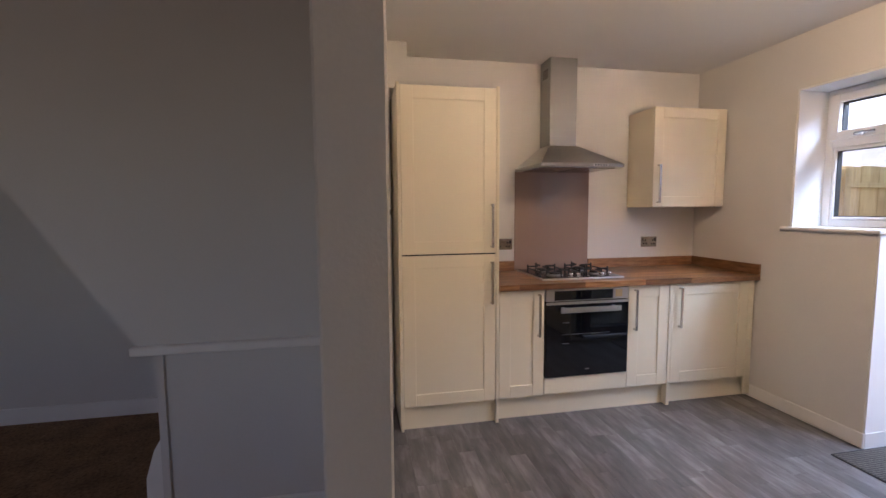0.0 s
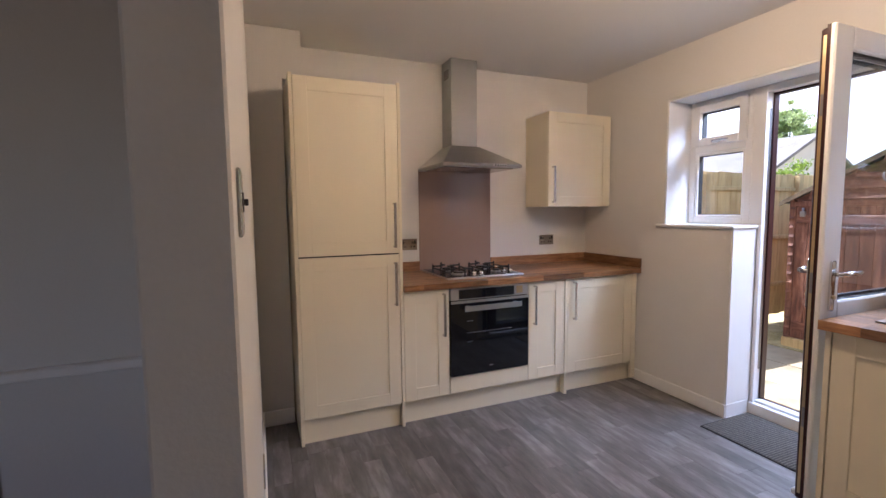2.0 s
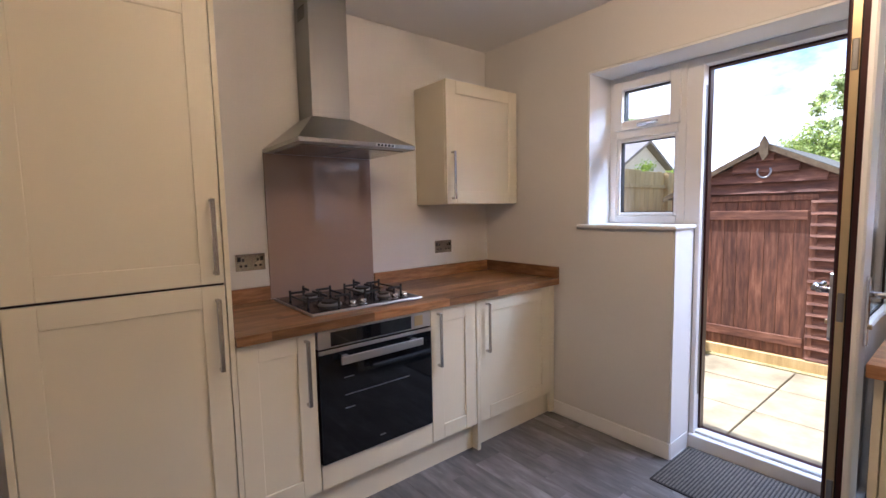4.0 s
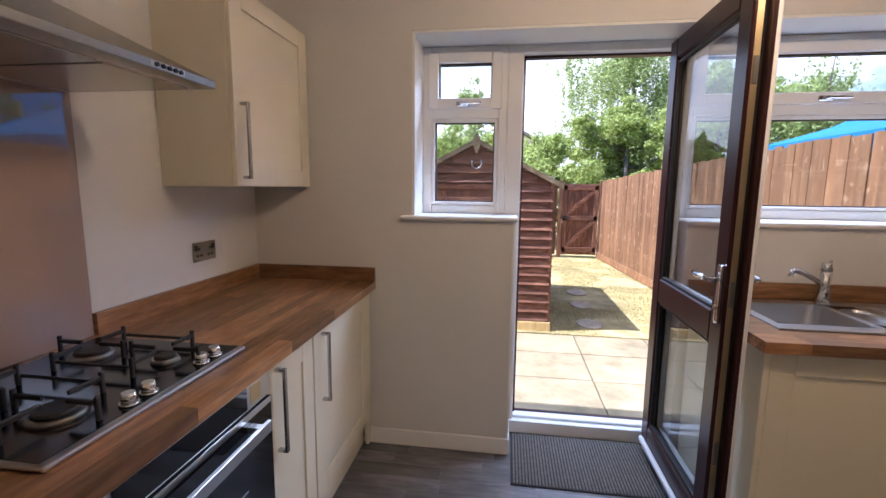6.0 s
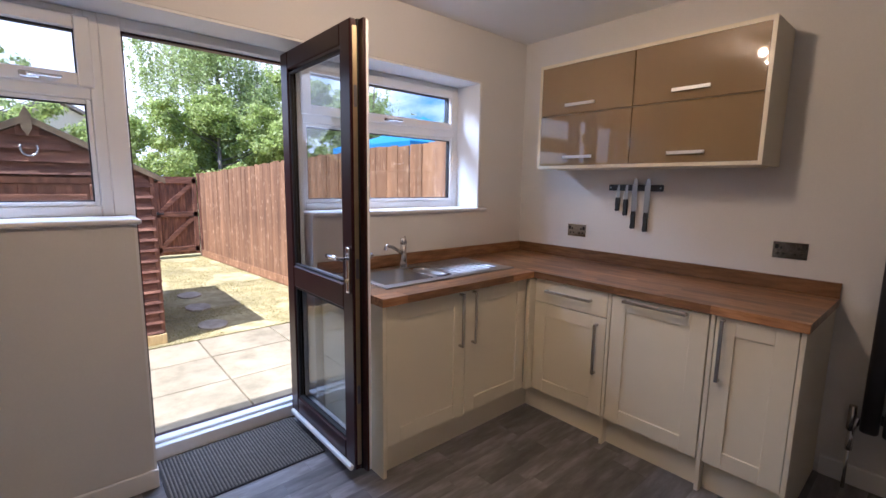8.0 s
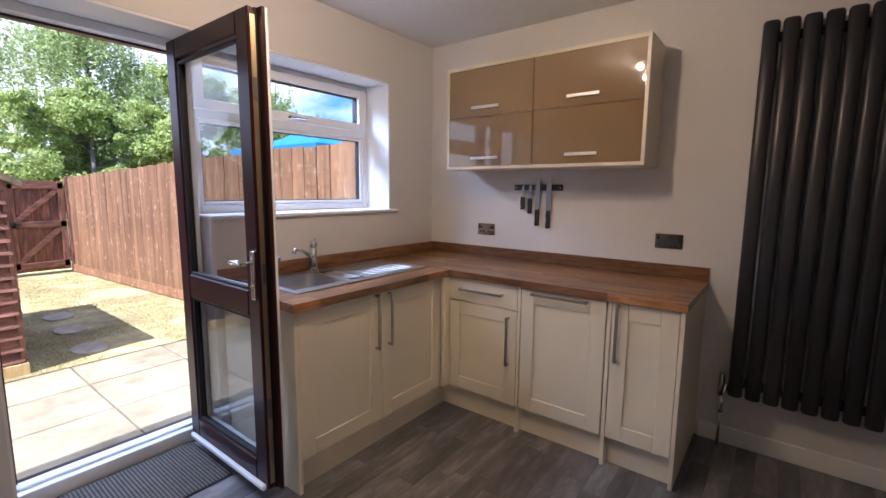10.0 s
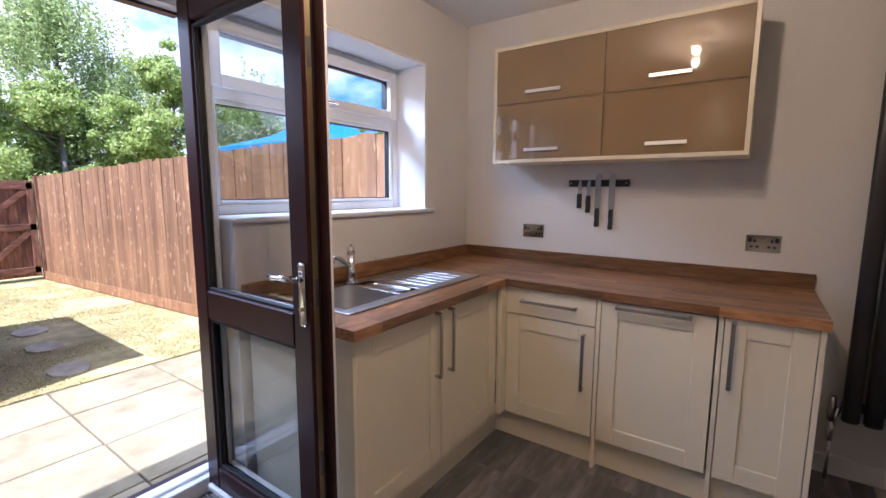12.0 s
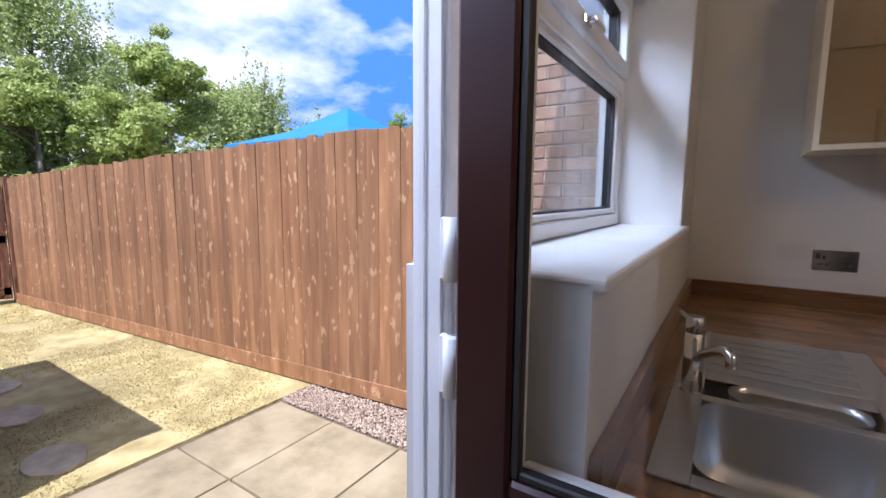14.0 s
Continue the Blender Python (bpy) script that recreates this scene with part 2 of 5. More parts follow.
SLAB = ramped("buff_paving_slab", [(0.18, 0.145, 0.08), (0.27, 0.22, 0.128), (0.32, 0.267, 0.165)], 3.5, rough=0.85, bump=0.35, bscale=110, rnd=0.07, second=0.14, sscale=2.2)
JOINT = material("dark_slab_joint", (0.12, 0.09, 0.06), 0.95, var=0.3, scale=20)
SOIL = ramped("dry_lawn_soil", [(0.24, 0.19, 0.075), (0.36, 0.3, 0.13), (0.46, 0.39, 0.19)], 5.0, rough=0.95, bump=0.8, bscale=160, second=0.25, sscale=1.4)
GRASS = leafy(ramped("dry_grass_blade", [(0.2, 0.21, 0.055), (0.42, 0.35, 0.14), (0.56, 0.47, 0.22)], 1.1, rough=0.8, bump=0, rnd=0.3, island=True))
FENCE = ramped("red_brown_fence_board", [(0.13, 0.056, 0.021), (0.205, 0.1, 0.041), (0.285, 0.15, 0.067)], 2.4, (5, 5, 0.9), 0.8, 0.3, 60, rnd=0.2, spread=(0.25, 0.75), second=0.12, sscale=3, spots=((0.34, 0.2, 0.105), 12.0, 0.62, (0.3, 0.3, 1.4)))
SHED = ramped("dark_red_brown_shed_board", [(0.07, 0.025, 0.012), (0.15, 0.058, 0.028), (0.26, 0.115, 0.06)], 3.0, (1.5, 1.5, 9), 0.75, 0.35, 60, rnd=0.2, second=0.15, sscale=3)
SHED_V = ramped("dark_red_brown_shed_door_board", [(0.07, 0.025, 0.012), (0.15, 0.058, 0.028), (0.26, 0.115, 0.06)], 3.0, (9, 9, 1.2), 0.75, 0.35, 60, rnd=0.2, second=0.15, sscale=3)
FELT = material("green_grey_roof_felt", (0.12, 0.12, 0.09), 0.95, var=0.2, scale=10, bump=0.5, bscale=200)
NEWWOOD = ramped("pale_yellow_fence_wood", [(0.46, 0.3, 0.11), (0.6, 0.42, 0.17), (0.68, 0.5, 0.22)], 2.5, (7, 7, 1), 0.8, 0.3, 60, rnd=0.15, second=0.1)
WEATHERED = ramped("weathered_olive_timber", [(0.09, 0.06, 0.03), (0.16, 0.11, 0.055), (0.23, 0.17, 0.09)], 4, (2, 2, 2), 0.85, 0.3, 60, second=0.15)
STONE = ramped("grey_stepping_stone", [(0.28, 0.23, 0.15), (0.38, 0.32, 0.215), (0.48, 0.41, 0.29)], 8, rough=0.9, bump=0.5, bscale=80)
GRAVEL = ramped("pink_grey_gravel", [(0.22, 0.155, 0.11), (0.34, 0.26, 0.19), (0.45, 0.37, 0.28)], 3, rough=0.9, bump=0.2, rnd=0.4, island=True)
BRICK = ramped("red_brick", [(0.27, 0.145, 0.095), (0.37, 0.22, 0.15), (0.45, 0.3, 0.22)], 9, rough=0.85, bump=0.5, bscale=90, rnd=0.25, second=0.1)
MORTAR = material("pale_mortar", (0.52, 0.47, 0.4), 0.95, var=0.1, scale=30, bump=0.4)
LEAF = leafy(ramped("light_green_leaf", [(0.22, 0.29, 0.06), (0.35, 0.42, 0.11), (0.48, 0.53, 0.19)], 0.9, rough=0.55, bump=0, rnd=0.35, island=True))
LEAF_D = leafy(ramped("mid_green_leaf", [(0.23, 0.3, 0.09), (0.37, 0.44, 0.16), (0.5, 0.55, 0.26)], 0.8, rough=0.55, bump=0, rnd=0.35, island=True))
LEAF_Y = leafy(ramped("yellow_green_leaf", [(0.14, 0.2, 0.02), (0.22, 0.3, 0.04), (0.3, 0.36, 0.07)], 0.9, rough=0.55, bump=0, rnd=0.3, island=True))
BARK = ramped("grey_brown_bark", [(0.08, 0.06, 0.045), (0.16, 0.13, 0.1), (0.26, 0.23, 0.2)], 4, (1, 1, 0.4), 0.9, 0.6, 30)
CANVAS = material("bright_blue_canvas", (0.015, 0.16, 0.36), 0.7, var=0.08, scale=1.5, bump=0.1, bscale=30)
RENDERED = material("pale_house_render", (0.55, 0.5, 0.42), 0.9, var=0.08, scale=1, bump=0.3)
TILE = ramped("grey_roof_tile", [(0.1, 0.085, 0.075), (0.17, 0.15, 0.135), (0.24, 0.21, 0.19)], 6, (1, 3, 3), 0.85, 0.5, 30, second=0.15)
LAMP_GLOW = glow("warm_bulb", (1.0, 0.66, 0.3), 7.0)


# ---- mesh helpers ----
def bm_box(bm, lo, hi, bevel=0.0, seg=1):
    lo, hi = [min(a, b) for a, b in zip(lo, hi)], [max(a, b) for a, b in zip(lo, hi)]
    vs = [bm.verts.new((x, y, z)) for x in (lo[0], hi[0]) for y in (lo[1], hi[1]) for z in (lo[2], hi[2])]
    fs = [bm.faces.new([vs[i] for i in f]) for f in ((0, 1, 3, 2), (4, 6, 7, 5), (0, 4, 5, 1), (2, 3, 7, 6), (0, 2, 6, 4), (1, 5, 7, 3))]
    if bevel:
        es = list({e for f in fs for e in f.edges})
        bmesh.ops.bevel(bm, geom=es, offset=bevel, segments=seg, affect="EDGES", profile=0.5)
    return bm


def boxes(items, bevel=0.0, seg=1):
    bm = bmesh.new()
    for lo, hi in items:
        bm_box(bm, lo, hi, bevel, seg)
    return bm


def box(lo, hi, bevel=0.0, seg=1):
    return boxes([(lo, hi)], bevel, seg)


def bm_cyl(bm, a, b, r1, r2=None, n=16, caps=True):
    a, b = Vector(a), Vector(b)
    r2 = r1 if r2 is None else r2
    q = (b - a).to_track_quat("Z", "Y")
    ra = [bm.verts.new(a + q @ Vector((r1 * math.cos(2 * math.pi * i / n), r1 * math.sin(2 * math.pi * i / n), 0))) for i in range(n)]
    rb = [bm.verts.new(b + q @ Vector((r2 * math.cos(2 * math.pi * i / n), r2 * math.sin(2 * math.pi * i / n), 0))) for i in range(n)]
    for i in range(n):
        bm.faces.new((ra[i], ra[(i + 1) % n], rb[(i + 1) % n], rb[i])).smooth = True
    if caps:
        bm.faces.new(ra[::-1])
        bm.faces.new(rb)
    return bm


def cyl(a, b, r1, r2=None, n=16):
    return bm_cyl(bmesh.new(), a, b, r1, r2, n)


def tube(points, r, n=10):
    bm = bmesh.new()
    pts = [Vector(p) for p in points]
    rings = []
    for i, p in enumerate(pts):
        d = (pts[min(i + 1, len(pts) - 1)] - pts[max(i - 1, 0)]).normalized()
        q = d.to_track_quat("Z", "Y")
        rings.append([bm.verts.new(p + q @ Vector((r * math.cos(2 * math.pi * k / n), r * math.sin(2 * math.pi * k / n), 0))) for k in range(n)])
    for a, b in zip(rings, rings[1:]):
        best = min(range(n), key=lambda s: (a[0].co - b[s].co).length)
        for k in range(n):
            bm.faces.new((a[k], a[(k + 1) % n], b[(k + 1 + best) % n], b[(k + best) % n])).smooth = True
    bm.faces.new(rings[0][::-1])
    bm.faces.new(rings[-1])
    return bm


def prism(poly, axis, lo, hi):
    """A polygon of 2D points, extruded along an axis from lo to hi; the points are the two other coordinates in order."""
    bm = bmesh.new()

    def at(p, v):
        c = list(p)
        c.insert(axis, v)
        return bm.verts.new(c)
    a, b = [at(p, lo) for p in poly], [at(p, hi) for p in poly]
    k = len(poly)
    bm.faces.new(a)
    bm.faces.new(b[::-1])
    for i in range(k):
        bm.faces.new((a[i], b[i], b[(i + 1) % k], a[(i + 1) % k]))
    return bm


def to_mesh(name, bm, mat, origin=(0, 0, 0)):
    bmesh.ops.recalc_face_normals(bm, faces=bm.faces)
    bmesh.ops.translate(bm, verts=bm.verts, vec=-Vector(origin))
    me = bpy.data.meshes.new(name)
    bm.to_mesh(me)
    bm.free()
    me.materials.append(mat)
    return me


def thing(name, at, label, category, group="", kind=""):
    ob = new(name)
    ob.empty_display_size = 0.05
    ob.location = at
    ob["base"] = at
    return tagged(ob, label, category, group, kind)


def base_of(ob):
    while ob.parent:
        ob = ob.parent
    return Vector(ob["base"]) if "base" in ob else Vector((0, 0, 0))


def part(name, bm, mat, parent, label=""):
    ob = new(name, to_mesh(name, bm, mat, base_of(parent)))
    ob.parent = parent
    return tagged(ob, label)


def solid(name, bm, mat, label, category, kind="", group=""):
    return tagged(new(name, to_mesh(name, bm, mat)), label, category, group, kind)


def pane(ob):
    ob.visible_shadow = False
    return ob


# ---- structure ----
XW, YH, YK, ZC = 4.12, 3.607, -0.352, 2.5   # window wall, hob wall, rack wall, ceiling
XO = 4.45                                    # outer face of the window wall
XP0, XP1, YP = 1.225, 1.323, 0.915            # partition beside the stairs
XL, YB = -2.6, -2.6                          # the living room's far walls
solid("wall_east", boxes([((XW, 2.75, -0.3), (XO, YH + 0.3, ZC + 0.1)), ((XW, YK - 0.3, -0.3), (XO, 0.13, ZC + 0.1)), ((XW, 0.13, 2.155), (XO, 2.75, ZC + 0.1)),
                          ((XW, 2.24, -0.3), (XO, 2.75, 1.25)), ((XW, 0.13, -0.3), (XO, 1.43, 1.25))]), WALL, "pale grey painted plaster wall with door and window openings", "wall", "structure")
solid("wall_north", box((XL - 0.2, YH, -0.3), (XW, YH + 0.3, ZC + 0.1)), WALL, "pale grey painted plaster wall behind the hob", "wall", "structure")
solid("wall_south", box((XP0 - 0.6, YK - 0.3, -0.3), (XW, YK, ZC + 0.1)), WALL, "pale grey painted plaster wall behind the knife rack", "wall", "structure")
solid("wall_partition", box((XP0, YP, 0), (XP1, 3.33, ZC), 0.004), WALL, "pale grey partition wall with a light switch", "wall", "structure")
solid("wall_boxing", boxes([((XP0, 3.332, 0), (1.52, YH, ZC)), ((1.52, 3.332, 2.2), (1.64, YH, ZC))]), WALL, "pale grey boxed-in pipe corner beside the tall cabinet", "wall", "structure")
solid("wall_west", box((XL - 0.2, YB - 0.2, -0.3), (XL, YH, ZC + 0.1)), WALL, "pale painted living room wall", "wall", "structure")
# unseen back wall, its window opening added to hold the living room fill lamp
solid("wall_back", boxes([((XL, YB - 0.2, -0.3), (-2.0, YB, ZC + 0.1)), ((0.0, YB - 0.2, -0.3), (XP0 - 0.6, YB, ZC + 0.1)), ((-2.0, YB - 0.2, -0.3), (0.0, YB, 0.9)), ((-2.0, YB - 0.2, 2.1), (0.0, YB, ZC + 0.1)), ((XP0 - 0.6, YB - 0.2, -0.3), (XP0 - 0.4, YK - 0.3, ZC + 0.1))]), WALL, "pale painted living room wall", "wall", "structure")
solid("ceiling", box((XL, YB, ZC), (XW, YH, ZC + 0.09)), CEIL, "white painted ceiling", "ceiling", "structure")
solid("floor", box((XP1 - 0.05, YK, -0.05), (XW + 0.2, YH, -0.004)), JOINT, "grey wood-effect vinyl plank floor", "floor", "structure")
solid("carpet", box((XL, YB, -0.05), (XP1 - 0.05, YH, 0.003)), CARPET, "brown patterned carpet", "carpet", "structure")
# window reveals and sills
for lo, hi in (((XW + 0.004, 2.738, 1.25), (4.36, 2.7495, 2.152)), ((XW + 0.004, 0.131, 1.25), (4.36, 0.142, 2.152)), ((XW + 0.004, 0.142, 2.142), (4.36, 2.738, 2.1545)), ((XW + 0.004, 2.229, 0.0), (4.345, 2.2395, 1.25))):
    solid("reveal_lining", box(lo, hi), REVEAL, "white painted window reveal", "reveal", "structure")
for nm, y0, y1 in (("window_sill_1", 2.215, 2.81), ("window_sill_2", 0.06, 1.43)):
    solid(nm, box((XW - 0.022, y0, 1.238), (4.35, y1, 1.262), 0.01, 3), WHITE, "white gloss painted window sill with a rounded nose", "window sill", "structure")
SK = 0.014


def skirting(items):
    bm = bmesh.new()
    for lo, hi in items:
        bm_box(bm, lo, hi, 0.004)
    return bm


solid("baseboard", skirting([((XW - SK, 2.24 - SK, 0), (XW, 3.02, 0.09)), ((XW, 2.24 - SK, 0), (4.335, 2.229, 0.09)), ((0.75, YK, 0), (2.115, YK + SK, 0.1)), ((XP1, YP + 0.02, 0), (XP1 + SK, 3.33, 0.1)),
                             ((XP1 + SK, 3.33 - SK, 0), (1.52, 3.33, 0.1)), ((XL, YH - SK, 0), (XP0, YH, 0.11))]), WHITE, "white gloss painted skirting board", "skirting board", "structure")
# stairs seen behind the partition
YS = 2.3
solid("stair_side", prism([(0.38, 0.838), (1.224, 0.838), (1.224, ZC), (-0.72, ZC), (-0.68, 2.46)], 1, YS, YH - 0.02), WALL, "pale painted side and soffit of an enclosed staircase", "staircase", "structure")
solid("stair_panel", boxes([((0.47, YS + 0.03, 0), (1.224, YH - 0.02, 0.8)), ((0.44, YS + 0.012, 0), (0.47, YH - 0.02, 0.8))]), WALL, "pale painted panel under the stairs", "panel", "structure")
solid("trim", boxes([((0.36, YS - 0.03, 0.8), (1.224, YH - 0.03, 0.838)), ((0.47, YS + 0.012, 0.0), (1.224, YS + 0.03, 0.1))], 0.006), WHITE, "cream painted trim under the stairs", "trim", "structure")
solid("white_board", prism([(0.36, 0.02), (0.435, 0.02), (0.435, 0.42), (0.40, 0.36), (0.365, 0.24)], 1, 2.34, 2.37), WHITE, "white painted board with a curved edge leaning by the stairs", "board")


# ---- window and door frames ----
FX0, FX1 = 4.352, 4.425


def frame_ring(y0, y1, z0, z1, w, x0=FX0, x1=FX1, bevel=0.004):
    bm = bmesh.new()
    for lo, hi in (((x0, y0, z0), (x1, y0 + w, z1)), ((x0, y1 - w, z0), (x1, y1, z1)), ((x0, y0 + w, z0), (x1, y1 - w, z0 + w)), ((x0, y0 + w, z1 - w), (x1, y1 - w, z1))):
        bm_box(bm, lo, hi, bevel)
    return bm


def window(name, y0, y1, label):
    """A casement below a fixed transom light: an outer frame, a vent sash above and a pane below."""
    w = thing(name, (4.39, (y0 + y1) / 2, 1.262), label, "window", kind="structure")
    fr = frame_ring(y0, y1, 1.262, 2.142, 0.045)
    bm_box(fr, (FX0, y0 + 0.045, 1.772), (FX1, y1 - 0.045, 1.828), 0.004)
    part("window_frame", fr, UPVC, w)
    part("vent_sash", frame_ring(y0 + 0.03, y1 - 0.03, 1.82, 2.112, 0.055, FX0 - 0.018, FX1 - 0.02), UPVC, w)
    part("glazing_bead", frame_ring(y0 + 0.045, y1 - 0.045, 1.307, 1.772, 0.02, FX0 + 0.008, FX1 - 0.01), UPVC, w)
    part("gasket", frame_ring(y0 + 0.064, y1 - 0.064, 1.326, 1.754, 0.006, FX0 + 0.02, FX1 - 0.02, 0), RUBBER, w)
    part("vent_gasket", frame_ring(y0 + 0.084, y1 - 0.084, 1.874, 2.058, 0.006, FX0 + 0.012, FX1 - 0.02, 0), RUBBER, w)
    pane(part("pane", box((4.388, y0 + 0.06, 1.322), (4.392, y1 - 0.06, 1.758)), GLASS, w, "clear glass pane"))
    pane(part("pane", box((4.388, y0 + 0.08, 1.87), (4.392, y1 - 0.08, 2.062)), GLASS, w, "clear glass pane"))
    ym = (y0 + y1) / 2
    h = part("handle", boxes([((FX0 - 0.03, ym - 0.02, 1.832), (FX0 - 0.018, ym + 0.045, 1.856)), ((FX0 - 0.052, ym - 0.09, 1.838), (FX0 - 0.036, ym + 0.02, 1.852)), ((FX0 - 0.05, ym, 1.836), (FX0 - 0.018, ym + 0.022, 1.854))], 0.004), CHROME, w, "chrome window handle")
    return w


window("window_1", 2.285, 2.738, "white plastic framed window with a small top light")
window("window_2", 0.142, 1.405, "white plastic framed window with a top light above the sink")

YD0, YD1 = 1.475, 2.205
dfr = thing("door_frame", (4.39, 1.84, 0), "white plastic door frame with dark outer edges", "door frame", kind="structure")
part("jamb", boxes([((FX0, YD1, 0.0), (FX1, 2.229, 1.262)), ((FX0, YD1, 1.262), (FX1, 2.285, 2.142)), ((FX0, 1.405, 0.0), (FX1, YD0 - 0.03, 2.142)), ((FX0, YD0 - 0.03, 2.1), (FX1, YD1, 2.142))], 0.003), UPVC, dfr)
part("threshold", boxes([((4.335, 1.43, 0.0), (FX1, YD1 + 0.024, 0.075)), ((4.37, YD0 - 0.03, 0.075), (FX1, YD1, 0.092))], 0.004), UPVC, dfr)
part("outer_edge", boxes([((FX1 - 0.015, YD1 - 0.012, 0.09), (FX1 + 0.03, YD1 - 0.001, 2.1)), ((FX1 - 0.015, YD0 - 0.03, 2.088), (FX1 + 0.03, YD1 - 0.012, 2.099)), ((FX1 + 0.001, 1.44, 0.06), (FX1 + 0.035, YD1, 0.088))]), BROWN, dfr, "dark brown outer face of the frame")
part("keep_strip", boxes([((FX0 + 0.035, YD1 - 0.004, 0.3), (FX0 + 0.05, YD1 - 0.0005, 2.0))]), STEEL, dfr, "steel lock keep strip")
part("hinge_strip", boxes([((4.36, YD0 - 0.03, 0.1), (4.385, YD0 - 0.022, 2.09)), ((4.395, YD0 - 0.03, 0.1), (4.41, YD0 - 0.024, 2.09))], 0.002), UPVC, dfr)
for z in (0.35, 1.05, 1.24, 1.85):
    part("hinge", bm_cyl(box((4.302, 1.462, z), (4.35, 1.474, z + 0.1), 0.003), (4.325, 1.476, z), (4.325, 1.476, z + 0.1), 0.013), UPVC, dfr, "white hinge barrel")

# open leaf, lying along x
DX0, DX1, DY0, DY1, DZ0, DZ1 = 3.545, 4.3, 1.435, 1.508, 0.06, 2.108
dl = thing("door_1", (4.375, 1.45, 0.085), "open glazed back door, mahogany brown outside and white inside", "door", kind="structure")


def leaf_ring(y0, y1, bev=0.006, lip=0.0):
    bm = bmesh.new()
    s = 0.092
    for lo, hi in (((DX0 - lip, y0, DZ0), (DX0 + s, y1, DZ1)), ((DX1 - s, y0, DZ0), (DX1, y1, DZ1)), ((DX0 + s, y0, DZ0), (DX1 - s, y1, DZ0 + 0.12)), ((DX0 + s, y0, DZ1 - s), (DX1 - s, y1, DZ1)), ((DX0 + s, y0, 0.845), (DX1 - s, y1, 0.965))):
        bm_box(bm, lo, hi, bev)
    return bm


part("outer_skin", leaf_ring(1.474, DY1), BROWN, dl, "mahogany brown outer face")
part("inner_skin", leaf_ring(DY0, 1.462, lip=0.036), UPVC, dl, "white inner face")
part("core", leaf_ring(1.4625, 1.4735, 0), RUBBER, dl, "black gasket line")
for z0, z1 in ((0.18, 0.845), (0.965, 2.003)):
    x0, x1 = DX0 + 0.092, DX1 - 0.092
    rg = bmesh.new()
    for lo, hi in (((x0, 1.482, z0), (x0 + 0.014, 1.5, z1)), ((x1 - 0.014, 1.482, z0), (x1, 1.5, z1)), ((x0 + 0.014, 1.482, z0), (x1 - 0.014, 1.5, z0 + 0.014)), ((x0 + 0.014, 1.482, z1 - 0.014), (x1 - 0.014, 1.5, z1))):
        bm_box(rg, lo, hi, 0.003)
    part("bead", rg, RUBBER, dl, "black glazing seal")
    pane(part("pane", box((x0 - 0.01, 1.466, z0 - 0.01), (x1 + 0.01, 1.47, z1 + 0.01)), DOOR_GLASS, dl, "clear glass pane"))
part("edge_seal", box((DX0 - 0.0385, 1.453, DZ0 + 0.002), (DX0 - 0.001, 1.4655, DZ1 - 0.002)), BROWN, dl, "dark rebate seal")
part("edge_strip", box((DX0 - 0.003, 1.476, DZ0 + 0.03), (DX0 + 0.001, 1.496, DZ1 - 0.03)), BRASS, dl, "gold coloured lock strip")
for z in (0.4, 1.0, 1.75):
    part("latch", box((DX0 - 0.006, 1.478, z), (DX0 - 0.001, 1.494, z + 0.09), 0.002), STEEL, dl, "steel lock latch")
part("bottom_drip", box((DX0 + 0.01, 1.509, 0.062), (DX1 - 0.03, 1.53, 0.09), 0.006), UPVC, dl, "pale drip bar")
for sgn, yb in ((1, DY1), (-1, DY0)):
    part("handle_plate", box((DX0 + 0.015, yb, 0.93), (DX0 + 0.048, yb + sgn * 0.01, 1.145), 0.009, 3), CHROME, dl, "chrome handle plate")
    part("lever_handle", tube([(DX0 + 0.032, yb + sgn * 0.008, 1.09), (DX0 + 0.032, yb + sgn * 0.042, 1.09), (DX0 + 0.042, yb + sgn * 0.052, 1.092), (DX0 + 0.08, yb + sgn * 0.054, 1.096), (DX0 + 0.12, yb + sgn * 0.052, 1.09), (DX0 + 0.15, yb + sgn * 0.048, 1.094)], 0.0095), CHROME, dl, "chrome lever handle")
    part("lock_cylinder", cyl((DX0 + 0.032, yb + sgn * 0.009, 0.99), (DX0 + 0.032, yb + sgn * 0.018, 0.99), 0.008), BRASS, dl, "brass lock cylinder")


# ---- kitchen: helpers ----
def bar_handle(parent, a, b, out, r=0.008):
    """A square bar handle from a to b, standing off along out."""
    a, b, o = Vector(a), Vector(b), Vector(out)
    d = (b - a).normalized()
    s = d.cross(o).normalized()
    bm = bmesh.new()

    def seg(p, q, ww):
        lo = [min(p[i], q[i]) - abs(ww[i]) for i in range(3)]
        hi = [max(p[i], q[i]) + abs(ww[i]) for i in range(3)]
        bm_box(bm, lo, hi, 0.002)
    seg(a + o * 0.03, b + o * 0.03, s * r + o * 0.005)
    seg(a + d * 0.006, a + d * 0.006 + o * 0.0245, s * r * 0.95 + d * 0.006)
    seg(b - d * 0.006, b - d * 0.006 + o * 0.0245, s * r * 0.95 + d * 0.006)
    return part("handle", bm, NICKEL, parent, "satin nickel bar handle")


